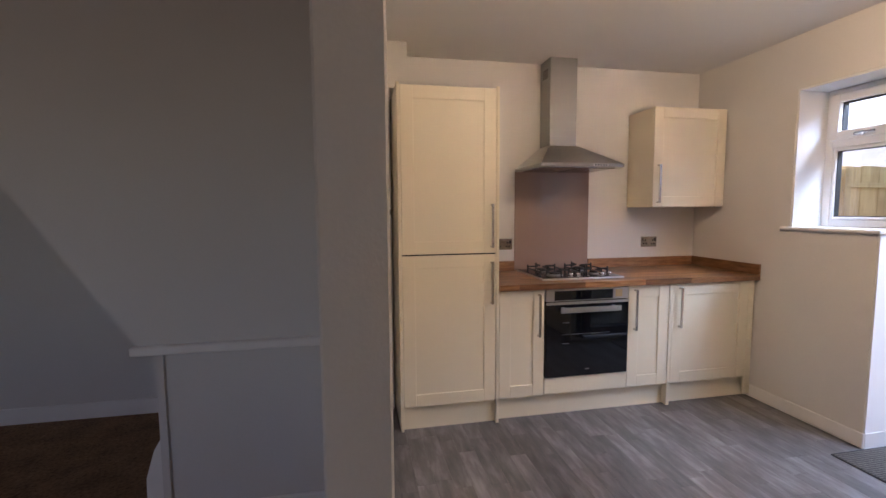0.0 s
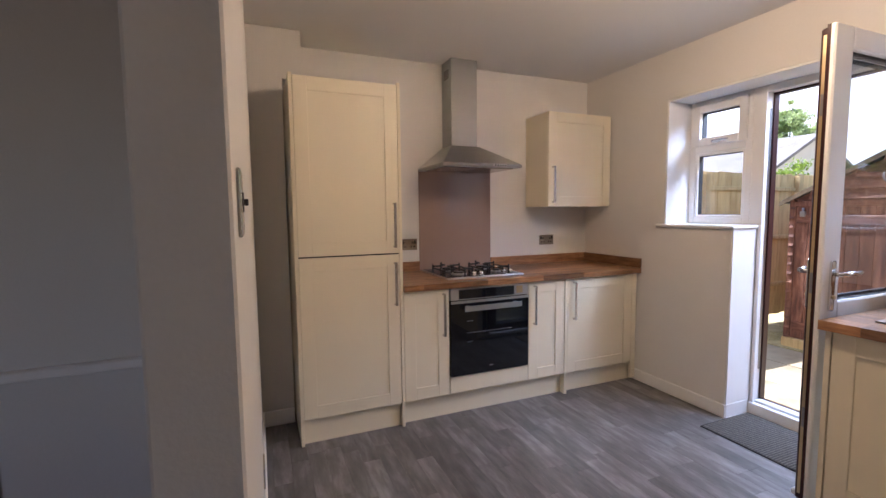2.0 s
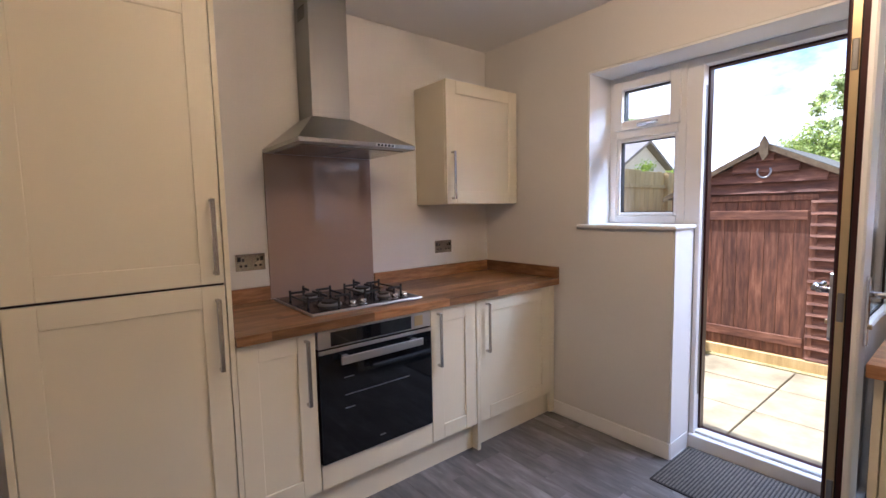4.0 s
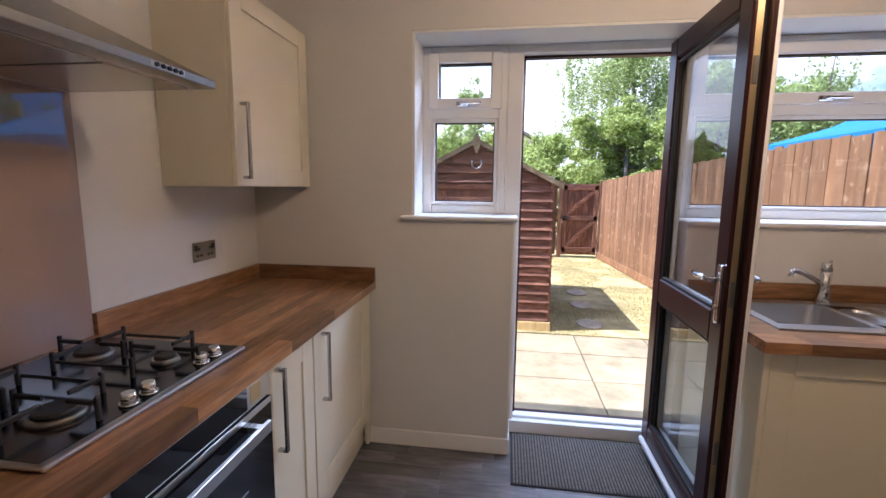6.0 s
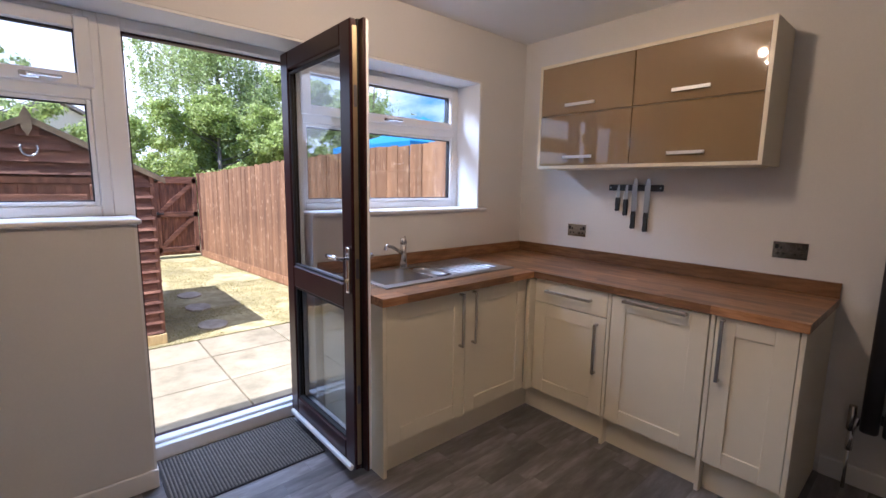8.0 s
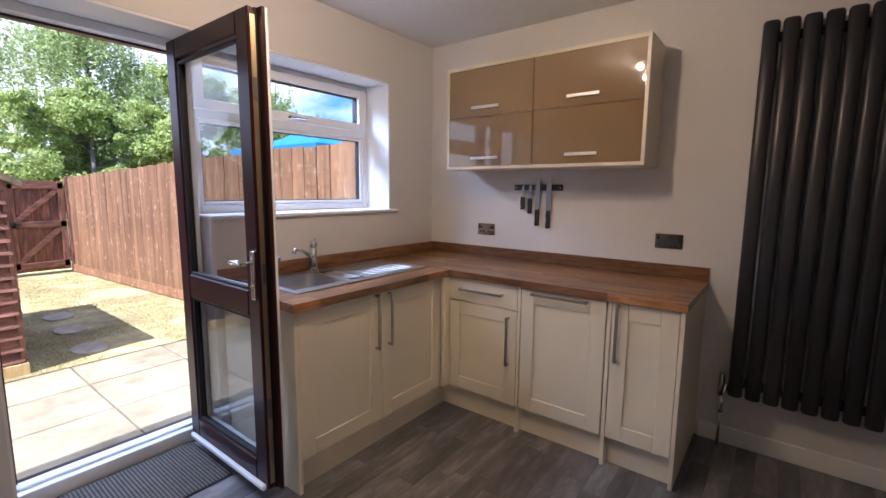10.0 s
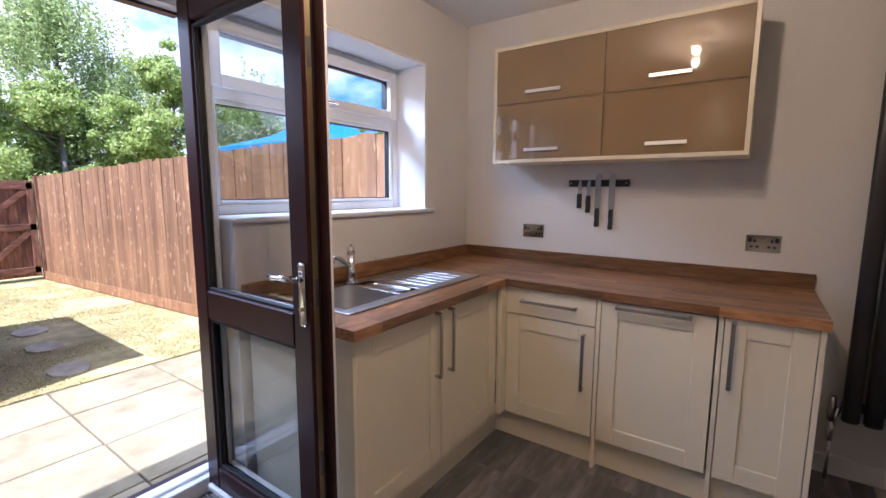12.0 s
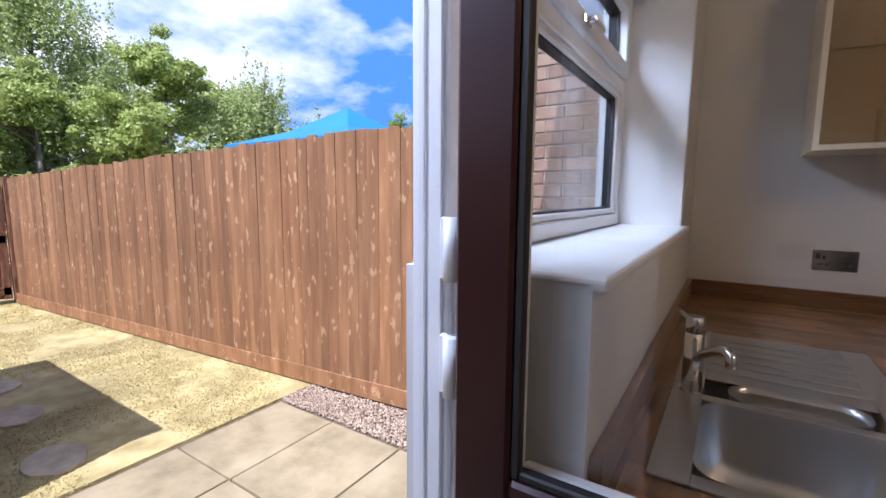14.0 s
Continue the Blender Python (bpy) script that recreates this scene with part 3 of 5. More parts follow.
def shaker(parent, axis, plane, u0, u1, z0, z1, sign, rail=0.078, name="door", thick=0.02):
    """A shaker door: four proud members round a recessed panel. axis: the axis it faces along; sign: which way."""
    g = 0.0015
    u0, u1, z0, z1 = u0 + g, u1 - g, z0 + g, z1 - g

    def bx(ua, ub, za, zb, d0, d1, bev):
        p, q = plane - sign * d0, plane - sign * d1
        lo, hi = ((p, ua, za), (q, ub, zb)) if axis == 0 else ((ua, p, za), (ub, q, zb))
        return box(lo, hi, bev)
    d = part(name, bx(u0 + rail - 0.004, u1 - rail + 0.004, z0 + rail - 0.004, z1 - rail + 0.004, 0.008, thick - 0.001, 0), CREAM, parent)
    part("stile", bx(u0, u0 + rail, z0, z1, 0, thick, 0.0018), CREAM, d)
    part("stile", bx(u1 - rail, u1, z0, z1, 0, thick, 0.0018), CREAM, d)
    part("rail", bx(u0 + rail, u1 - rail, z0, z0 + rail, 0.0003, thick, 0.0018), CREAM, d)
    part("rail", bx(u0 + rail, u1 - rail, z1 - rail, z1, 0.0003, thick, 0.0018), CREAM, d)
    return d


# ---- hob run ----
YF = 2.973
tall = thing("tall_cabinet", (1.85, 3.3, 0), "tall cream shaker cabinet with two doors and bar handles", "cabinet")
part("body", box((1.549, YF + 0.022, 0.15), (2.147, YH, 2.128)), CREAM_IN, tall)
part("side_panel", box((1.53, YF - 0.004, 0), (1.548, YH, 2.14), 0.001), CREAM, tall)
part("side_panel", box((2.148, YF - 0.004, 0), (2.166, YH, 2.14), 0.001), CREAM, tall)
part("plinth", box((1.549, YF + 0.03, 0), (2.147, YF + 0.048, 0.149)), CREAM, tall)
for z0, z1, h0, h1 in ((0.152, 1.11, 0.793, 1.062), (1.116, 2.13, 1.152, 1.425)):
    d = shaker(tall, 1, YF, 1.549, 2.147, z0, z1, -1)
    bar_handle(d, (2.116, YF, h0), (2.116, YF, h1), (0, -1, 0))

# black strip put in for the shade of the gap between both doors
part("seal", box((1.552, YF + 0.006, 1.1095), (2.144, YF + 0.0215, 1.1165)), RUBBER, tall, "dark strip standing for the shade in the gap between the doors")


def base_unit(x0, x1, hx, label):
    u = thing("base_cabinet", ((x0 + x1) / 2, 3.3, 0.15), label, "cabinet", "base cabinets beside the oven")
    part("body", box((x0 + 0.001, YF + 0.022, 0.15), (x1 - 0.001, YH - 0.03, 0.868)), CREAM_IN, u)
    d = shaker(u, 1, YF, x0, x1, 0.155, 0.866, -1)
    bar_handle(d, (hx, YF, 0.56), (hx, YF, 0.842), (0, -1, 0))
    return u


base_unit(2.168, 2.481, 2.437, "narrow cream shaker base cabinet beside the oven")
base_unit(3.09, 3.404, 3.136, "narrow cream shaker base cabinet beside the oven")
base_unit(3.43, 4.056, 3.485, "wide cream shaker corner base cabinet")
solid("end_panel", box((3.406, YF - 0.004, 0), (3.428, YH - 0.03, 0.868), 0.001), CREAM, "cream panel between base cabinets reaching the floor", "panel")
solid("filler_panel", box((4.058, YF + 0.002, 0.02), (4.104, YF + 0.02, 0.868), 0.001), CREAM, "cream filler strip beside the wall", "panel")
for xa, xb in ((2.168, 3.405), (3.43, 4.1)):
    solid("plinth", box((xa, YF + 0.045, 0), (xb, YF + 0.062, 0.149), 0.001), CREAM, "cream kitchen plinth under the hob run", "plinth")

ov = thing("built_in_oven", (2.785, 3.25, 0.16), "built-in steel and black glass oven under the hob", "oven")
part("body", box((2.49, YF + 0.025, 0.275), (3.08, YH - 0.05, 0.866)), BLACK, ov)
part("lower_panel", box((2.484, YF, 0.158), (3.087, YF + 0.018, 0.268), 0.0015), CREAM, ov, "cream filler panel below the oven")
part("control_panel", box((2.487, YF - 0.008, 0.785), (3.084, YF + 0.024, 0.864), 0.002), STEEL_H, ov, "brushed steel control panel")
part("display", box((2.545, YF - 0.0105, 0.792), (2.965, YF - 0.007, 0.854)), OVEN_GLASS, ov, "black glass display")
part("badge", box((2.985, YF - 0.0095, 0.8), (3.035, YF - 0.0075, 0.85)), BRASS, ov, "pale energy sticker")
od = part("oven_door", box((2.487, YF - 0.012, 0.273), (3.084, YF + 0.022, 0.78), 0.002), OVEN_GLASS, ov, "black glass oven door")
part("top_trim", box((2.487, YF - 0.0145, 0.763), (3.084, YF - 0.0115, 0.78)), STEEL_H, od, "steel strip")
part("door_handle", boxes([((2.57, YF - 0.06, 0.716), (3.0, YF - 0.048, 0.75)), ((2.59, YF - 0.047, 0.726), (2.615, YF - 0.012, 0.746)), ((2.955, YF - 0.047, 0.726), (2.98, YF - 0.012, 0.746))], 0.0015), STEEL_H, od, "flat steel handle bar")
part("shelf_line", boxes([((2.6, YF - 0.0135, z), (2.63 + 0.35 * k, YF - 0.0125, z + 0.0025)) for z, k in ((0.64, 0.05), (0.56, 0.9), (0.5, 0.05))]), STEEL_H, od, "shelf runners behind the glass")
part("brand_plate", box((2.77, YF - 0.0135, 0.315), (2.80, YF - 0.0122, 0.323)), NICKEL, od, "small metal maker's plate")


def worktop_mesh(along, u0, u1, v0, v1, z0, z1, seed, stave=0.045, lon=0.42):
    """Solid block worktop of glued staves, each an island of its own."""
    rng = random.Random(seed)
    made = []
    v = v0
    while v < v1 - 1e-6:
        ve = min(v + stave, v1)
        if v1 - ve < 0.015:
            ve = v1
        u = u0
        first = True
        while u < u1 - 1e-6:
            ue = u + lon * (rng.uniform(0.2, 1.0) if first else rng.uniform(0.75, 1.15))
            first = False
            if ue > u1 - 0.08:
                ue = u1
            e = 0.0002
            lo, hi = (u + e, v + e, z0), (ue - e, ve - e, z1)
            if along == 1:
                lo, hi = (lo[1], lo[0], z0), (hi[1], hi[0], z1)
            made.append((lo, hi))
            u = ue
        v = ve
    return made


w1 = thing("worktop", (3.14, 3.28, 0.87), "oiled wood stave worktop with upstand on the hob run", "worktop")
for lo, hi in worktop_mesh(0, 2.167, XW - 0.002, 2.945, YH - 0.001, 0.871, 0.91, 1):
    part("stave", box(lo, hi), OAK, w1)
for xa, xb in ((2.167, 2.498), (3.132, XW - 0.022)):
    part("upstand", box((xa, YH - 0.02, 0.911), (xb, YH - 0.001, 0.985), 0.001), OAK, w1)
part("upstand", box((XW - 0.021, 2.945, 0.911), (XW - 0.002, YH - 0.001, 0.985), 0.001), OAK_Y, w1)

solid("splashback", box((2.502, YH - 0.009, 0.912), (3.128, YH - 0.001, 1.69), 0.0015), SPLASH, "glossy mocha brown glass splashback", "splashback")

# hob
hb = thing("gas_hob", (2.8, 3.3, 0.91), "stainless steel gas hob with four burners and black iron grates", "hob")
part("tray", box((2.50, 3.045, 0.9105), (3.10, 3.55, 0.923), 0.005, 2), STEEL_H, hb)
part("hob_surface", box((2.508, 3.062, 0.9231), (3.092, 3.542, 0.9242)), HOBTOP, hb, "dark polished hob surface")
BURN = [(2.65, 3.42, 0.04), (2.95, 3.42, 0.05), (2.65, 3.19, 0.05), (2.95, 3.19, 0.032)]
for bx, by, br in BURN:
    bb = bm_cyl(bmesh.new(), (bx, by, 0.924), (bx, by, 0.936), br * 1.15, br, 24)
    b_ = part("burner", bb, STEEL, hb, "steel burner ring")
    part("burner_cap", bm_cyl(bmesh.new(), (bx, by, 0.936), (bx, by, 0.945), br * 0.85, br * 0.75, 24), IRON, b_, "black burner cap")
for cols in ((BURN[0], BURN[2]), (BURN[1], BURN[3])):
    gr = bmesh.new()
    for bx, by, br in cols:
        for ax, ay in ((1, 0), (-1, 0), (0, 1), (0, -1)):
            p0, p1 = Vector((bx + ax * 0.028, by + ay * 0.028, 0.962)), Vector((bx + ax * 0.105, by + ay * 0.098, 0.962))
            side = Vector((abs(ay), abs(ax), 0)) * 0.0045
            bm_box(gr, p0 - side - Vector((0, 0, 0.006)), p1 + side + Vector((0, 0, 0.005)), 0.002)
            foot = Vector((bx + ax * 0.108, by + ay * 0.101, 0.924))
            bm_box(gr, foot - Vector((0.005, 0.005, 0)), foot + Vector((0.005, 0.005, 0.052)), 0.002)
    bx = cols[0][0]
    for dx in (-0.108, 0.108):
        bm_box(gr, (bx + dx - 0.004, 3.2, 0.946), (bx + dx + 0.004, 3.41, 0.954), 0.002)
    part("grate", gr, IRON, hb, "black cast iron pan support")
for kx, ky in ((2.72, 3.085), (2.775, 3.085), (2.955, 3.085), (3.01, 3.085)):
    part("knob", bm_cyl(bm_cyl(bmesh.new(), (kx, ky, 0.924), (kx, ky, 0.93), 0.02, 0.02, 18), (kx, ky, 0.93), (kx, ky, 0.952), 0.016, 0.014, 18), CHROME, hb, "metal control knob")

# hood
hd = thing("cooker_hood", (2.81, 3.36, 1.65), "stainless steel pyramid chimney cooker hood", "cooker hood")
HX0, HX1, HY0 = 2.502, 3.12, 3.108
part("rim", box((HX0, HY0, 1.678), (HX1, YH - 0.002, 1.70), 0.002), HOOD, hd)
can = bmesh.new()
lo_ = [can.verts.new(p) for p in ((HX0 + 0.004, HY0 + 0.004, 1.7005), (HX1 - 0.004, HY0 + 0.004, 1.7005), (HX1 - 0.004, YH - 0.002, 1.7005), (HX0 + 0.004, YH - 0.002, 1.7005))]
hi_ = [can.verts.new(p) for p in ((2.7, 3.415, 1.86), (2.925, 3.415, 1.86), (2.925, YH - 0.002, 1.86), (2.7, YH - 0.002, 1.86))]
can.faces.new(lo_[::-1]), can.faces.new(hi_)
for i in range(4):
    can.faces.new((lo_[i], lo_[(i + 1) % 4], hi_[(i + 1) % 4], hi_[i]))
part("canopy", can, HOOD, hd)
ch = part("chimney", box((2.706, 3.425, 1.86), (2.919, YH - 0.002, ZC - 0.001), 0.0015), STEEL, hd, "brushed steel chimney duct")
part("vent_slot", boxes([((2.7045, 3.47, 2.42 - 0.014 * k), (2.7065, 3.56, 2.427 - 0.014 * k)) for k in range(5)]), BLACK, ch, "vent slots")
for fx in (2.54, 2.82):
    part("filter", box((fx, 3.17, 1.672), (fx + 0.265, 3.54, 1.6785), 0.001), NICKEL, hd, "grey mesh grease filter")
part("control_strip", box((2.885, HY0 - 0.0015, 1.682), (2.995, HY0, 1.697)), STEEL_H, hd, "steel switch strip")
for k in range(5):
    part("button", cyl((2.9 + 0.02 * k, HY0 - 0.0015, 1.6895), (2.9 + 0.02 * k, HY0 - 0.006, 1.6895), 0.0055, n=12), BLACK, hd, "round dark button")

# wall cabinet
wc = thing("wall_cabinet", (3.79, 3.45, 1.4), "cream shaker wall cabinet with one door", "wall cabinet")
part("body", box((3.476, 3.306, 1.40), (4.098, YH - 0.002, 2.14), 0.001), CREAM, wc)
d = shaker(wc, 1, 3.284, 3.474, 4.1, 1.4, 2.143, -1)
bar_handle(d, (3.516, 3.284, 1.43), (3.516, 3.284, 1.718), (0, -1, 0))


def socket(cx, cz, axis, plane, sign, label, w=0.147, dark=True, dark_plate=None):
    """A flat metal double socket plate with two dark switched outlets."""
    at = (cx, plane, cz) if axis == 1 else (plane, cx, cz)
    s = thing("double_socket", at, label, "socket", "metal wall sockets")

    def bx(a0, a1, z0, z1, d0, d1):
        p, q = plane + sign * d0, plane + sign * d1
        return ((a0, p, z0), (a1, q, z1)) if axis == 1 else ((p, a0, z0), (q, a1, z1))
    h = 0.043
    lo, hi = bx(cx - w / 2, cx + w / 2, cz - h, cz + h, 0, 0.006)
    part("plate", box(lo, hi, 0.002), DARKMETAL, s, "polished metal face plate")
    for k in (-1, 1) if w > 0.1 else (0,):
        c = cx + k * 0.036
        part("outlet", boxes([bx(c - 0.005, c + 0.005, cz + 0.006, cz + 0.02, 0.006, 0.0072), bx(c - 0.018, c - 0.006, cz - 0.022, cz - 0.012, 0.006, 0.0072), bx(c + 0.006, c + 0.018, cz - 0.022, cz - 0.012, 0.006, 0.0072)]), BLACK, s, "black pin slots")
        part("rocker", box(*bx(c + k * 0.02 - 0.008, c + k * 0.02 + 0.008, cz + 0.006, cz + 0.03, 0.006, 0.009), 0.001), BLACK, s, "black switch rocker")
    return s


socket(2.41, 1.118, 1, YH - 0.0005, -1, "polished metal double wall socket beside the splashback")
socket(3.69, 1.113, 1, YH - 0.0005, -1, "polished metal double wall socket above the worktop")

# ---- sink and rack side ----
YR, XS = 0.29, 3.482     # door planes
w2 = thing("worktop", (3.6, 0.5, 0.87), "oiled wood stave corner worktop with upstand round the sink", "worktop")
SX0, SX1, SY0, SY1 = 3.60, 4.055, 0.325, 1.29
for lo, hi in worktop_mesh(0, 2.125, XW - 0.002, YK + 0.001, 0.311, 0.871, 0.91, 5):
    part("stave", box(lo, hi), OAK, w2)
BOWL = (3.665, 3.99, 0.93, 1.255)
for piece in (worktop_mesh(1, 0.3115, 1.41, 3.452, BOWL[0] - 0.008, 0.871, 0.91, 7), worktop_mesh(1, 0.3115, 1.41, BOWL[1] + 0.008, XW - 0.002, 0.871, 0.91, 8), worktop_mesh(1, 0.3115, BOWL[2] - 0.24, BOWL[0] - 0.008, BOWL[1] + 0.008, 0.871, 0.91, 9), worktop_mesh(1, BOWL[3] + 0.008, 1.41, BOWL[0] - 0.008, BOWL[1] + 0.008, 0.871, 0.91, 10)):
    for lo, hi in piece:
        part("stave", box(lo, hi), OAK_Y, w2)
part("upstand", box((2.125, YK + 0.001, 0.911), (XW - 0.022, YK + 0.02, 0.985), 0.001), OAK, w2)
part("upstand", box((XW - 0.021, YK + 0.001, 0.911), (XW - 0.002, 1.41, 0.985), 0.001), OAK_Y, w2)

u = thing("base_cabinet", (3.8, 0.85, 0.15), "cream shaker sink base cabinet with two doors", "cabinet", "base cabinets in the sink corner")
part("body", boxes([((XS + 0.022, 0.315, 0.15), (XS + 0.03, 1.37, 0.868)), ((XS + 0.03, 0.315, 0.15), (XW - 0.02, 0.33, 0.868)), ((XS + 0.03, 0.33, 0.15), (XW - 0.02, 1.37, 0.165))]), CREAM_IN, u)
d = shaker(u, 0, XS, 0.86, 1.372, 0.155, 0.866, -1)
bar_handle(d, (XS, 0.903, 0.563), (XS, 0.903, 0.858), (-1, 0, 0))
d = shaker(u, 0, XS, 0.345, 0.858, 0.155, 0.866, -1)
bar_handle(d, (XS, 0.807, 0.563), (XS, 0.807, 0.858), (-1, 0, 0))
solid("end_panel", box((XS - 0.004, 1.374, 0), (XW - 0.02, 1.394, 0.868), 0.001), CREAM, "cream panel closing the sink run by the door", "panel")
solid("end_panel", box((2.134, YK + 0.002, 0), (2.152, YR + 0.004, 0.868), 0.001), CREAM, "cream panel closing the worktop run by the radiator", "panel")
u = thing("base_cabinet", (3.2, 0, 0.15), "cream shaker drawer unit with one drawer above a door", "cabinet", "base cabinets in the sink corner")
part("body", box((2.975, YK + 0.03, 0.15), (3.46, YR - 0.022, 0.868)), CREAM_IN, u)
d = shaker(u, 1, YR, 2.975, 3.452, 0.155, 0.722, 1)
bar_handle(d, (3.026, YR, 0.396), (3.026, YR, 0.684), (0, 1, 0))
d = part("drawer_front", box((2.9765, YR - 0.02, 0.728), (3.4505, YR, 0.866), 0.002), CREAM, u)
bar_handle(d, (3.065, YR, 0.804), (3.363, YR, 0.804), (0, 1, 0))
part("corner_post", box((3.454, YR - 0.02, 0.155), (3.48, 0.343, 0.866), 0.001), CREAM, u)
u = thing("integrated_appliance", (2.7, 0, 0.15), "built-in appliance behind a cream shaker door", "appliance")
part("body", box((2.484, YK + 0.03, 0.15), (2.952, YR - 0.022, 0.868)), CREAM_IN, u)
d = shaker(u, 1, YR, 2.482, 2.953, 0.155, 0.862, 1)
bar_handle(d, (2.573, YR, 0.843), (2.884, YR, 0.843), (0, 1, 0))
u = thing("base_cabinet", (2.3, 0, 0.15), "narrow cream shaker base cabinet at the worktop's end", "cabinet", "base cabinets in the sink corner")
part("body", box((2.154, YK + 0.03, 0.15), (2.455, YR - 0.022, 0.868)), CREAM_IN, u)
d = shaker(u, 1, YR, 2.154, 2.456, 0.155, 0.866, 1)
bar_handle(d, (2.424, YR, 0.568), (2.424, YR, 0.856), (0, 1, 0))
for x in (2.954, 2.458):
    solid("divider_panel", box((x, YK + 0.03, 0), (x + 0.018, YR + 0.002, 0.868), 0.001), CREAM, "narrow cream divider panel reaching the floor", "panel")
for xa, xb in ((2.154, 2.457), (2.477, 2.953), (2.973, 3.545)):
    solid("plinth", box((xa, YR - 0.062, 0), (xb, YR - 0.045, 0.149), 0.001), CREAM, "cream kitchen plinth below the drawer run", "plinth")
solid("plinth", box((3.527, YR - 0.044, 0), (3.545, 1.372, 0.149), 0.001), CREAM, "cream kitchen plinth below the sink cabinet", "plinth")

sk = thing("kitchen_sink", (3.83, 0.8, 0.91), "stainless steel inset sink with bowl and drainer", "sink")
rim = bmesh.new()
for lo, hi in (((SX0, SY0, 0.911), (BOWL[0], SY1, 0.917)), ((BOWL[1], SY0, 0.911), (SX1, SY1, 0.917)), ((BOWL[0], BOWL[3], 0.911), (BOWL[1], SY1, 0.917)), ((BOWL[0], 0.90, 0.911), (BOWL[1], BOWL[2], 0.917)), ((BOWL[0], SY0, 0.911), (BOWL[1], 0.78, 0.9145))):
    bm_box(rim, lo, hi, 0.0015)
part("rim", rim, STEEL_H, sk)


def basin(x0, x1, y0, y1, z0, z1, t=0.035):
    bm = bmesh.new()
    n = 6
    prev = None
    rings = [(0, z1), (0.004, z1 - 0.02), (0.012, z0 + 0.03), (0.03, z0 + 0.006), (0.06, z0)]
    for ins, z in rings:
        pts = []
        r = 0.05
        for cx, cy, a0 in ((x1 - ins - r, y1 - ins - r, 0), (x0 + ins + r, y1 - ins - r, 90), (x0 + ins + r, y0 + ins + r, 180), (x1 - ins - r, y0 + ins + r, 270)):
            for k in range(n):
                a = radians(a0 + 90 * k / (n - 1))
                pts.append(bm.verts.new((cx + r * math.cos(a), cy + r * math.sin(a), z)))
        if prev:
            for i in range(len(pts)):
                bm.faces.new((prev[i], prev[(i + 1) % len(pts)], pts[(i + 1) % len(pts)], pts[i])).smooth = True
        prev = pts
    bm.faces.new(prev)
    return bm


part("bowl", basin(*BOWL, 0.76, 0.9165), STEEL_H, sk, "deep steel bowl")
part("half_bowl", basin(BOWL[0] + 0.02, BOWL[1] - 0.05, 0.785, 0.898, 0.875, 0.9165), STEEL_H, sk, "small steel strainer bowl")
for k in range(6):
    y = 0.40 + k * 0.06
    part("drainer_rib", box((3.66, y, 0.9145), (4.0, y + 0.02, 0.918), 0.0015), STEEL_H, sk)
part("waste", cyl((3.83, 1.09, 0.757), (3.83, 1.09, 0.763), 0.035), CHROME, sk, "round plug hole")
TX, TY = 4.015, 0.89
tpn = thing("kitchen_tap", (TX, TY, 0.915), "chrome mixer tap with a swivel spout and lever", "tap")
part("tap_body", bm_cyl(bm_cyl(bmesh.new(), (TX, TY, 0.915), (TX, TY, 0.923), 0.027, 0.027), (TX, TY, 0.923), (TX, TY, 1.06), 0.022, 0.021), CHROME, tpn)
part("spout", tube([(TX - 0.005, TY + 0.01, 1.0), (TX - 0.02, TY + 0.05, 1.025), (TX - 0.045, TY + 0.11, 1.055), (TX - 0.062, TY + 0.155, 1.07), (TX - 0.07, TY + 0.175, 1.068), (TX - 0.072, TY + 0.18, 1.045)], 0.0105), CHROME, tpn)
part("lever", bm_cyl(tube([(TX, TY, 1.08), (TX + 0.02, TY - 0.02, 1.09), (TX + 0.045, TY - 0.045, 1.1)], 0.006), (TX, TY, 1.063), (TX, TY, 1.098), 0.0225, 0.019), CHROME, tpn)

# gloss wall cabinet
GX0, GX1, GY, GZ0, GZ1 = 2.434, 3.737, -0.04, 1.543, 2.213
gc = thing("gloss_wall_cabinet", (3.08, -0.2, 1.54), "wide wall cabinet, four beige gloss flap doors in cream frame", "wall cabinet")
part("back_panel", box((GX0 + 0.019, YK + 0.001, GZ0 + 0.02), (GX1 - 0.019, YK + 0.02, GZ1 - 0.02)), CREAM, gc)
for x in (GX0, GX1 - 0.019):
    part("side_panel", box((x, YK + 0.001, GZ0), (x + 0.019, GY, GZ1), 0.001), CREAM, gc)
for z in (GZ0, GZ1 - 0.02):
    part("shelf_panel", box((GX0 + 0.019, YK + 0.001, z), (GX1 - 0.019, GY, z + 0.02), 0.001), CREAM, gc)
XM, ZM = 3.087, 1.884
for x0, x1, h0, h1 in ((GX0 + 0.02, XM - 0.0015, 2.683, 2.87), (XM + 0.0015, GX1 - 0.02, 3.318, 3.526)):
    for z0, z1, hz in ((GZ0 + 0.021, ZM - 0.0015, 1.612), (ZM + 0.0015, GZ1 - 0.021, 1.938)):
        d = part("flap_door", box((x0, GY - 0.02, z0), (x1, GY - 0.001, z1), 0.0015), GLOSS, gc, "beige high-gloss flap door")
        part("handle", boxes([((h0, GY + 0.012, hz - 0.006), (h1, GY + 0.02, hz + 0.012)), ((h0 + 0.01, GY - 0.001, hz - 0.004), (h0 + 0.022, GY + 0.013, hz + 0.008)), ((h1 - 0.022, GY - 0.001, hz - 0.004), (h1 - 0.01, GY + 0.013, hz + 0.008))], 0.0015), ALU, d, "flat aluminium handle")

socket(3.59, 1.114, 1, YK + 0.0005, 1, "polished metal double wall socket above the worktop corner")
socket(2.344, 1.118, 1, YK + 0.0005, 1, "polished metal double wall socket near the worktop's end")

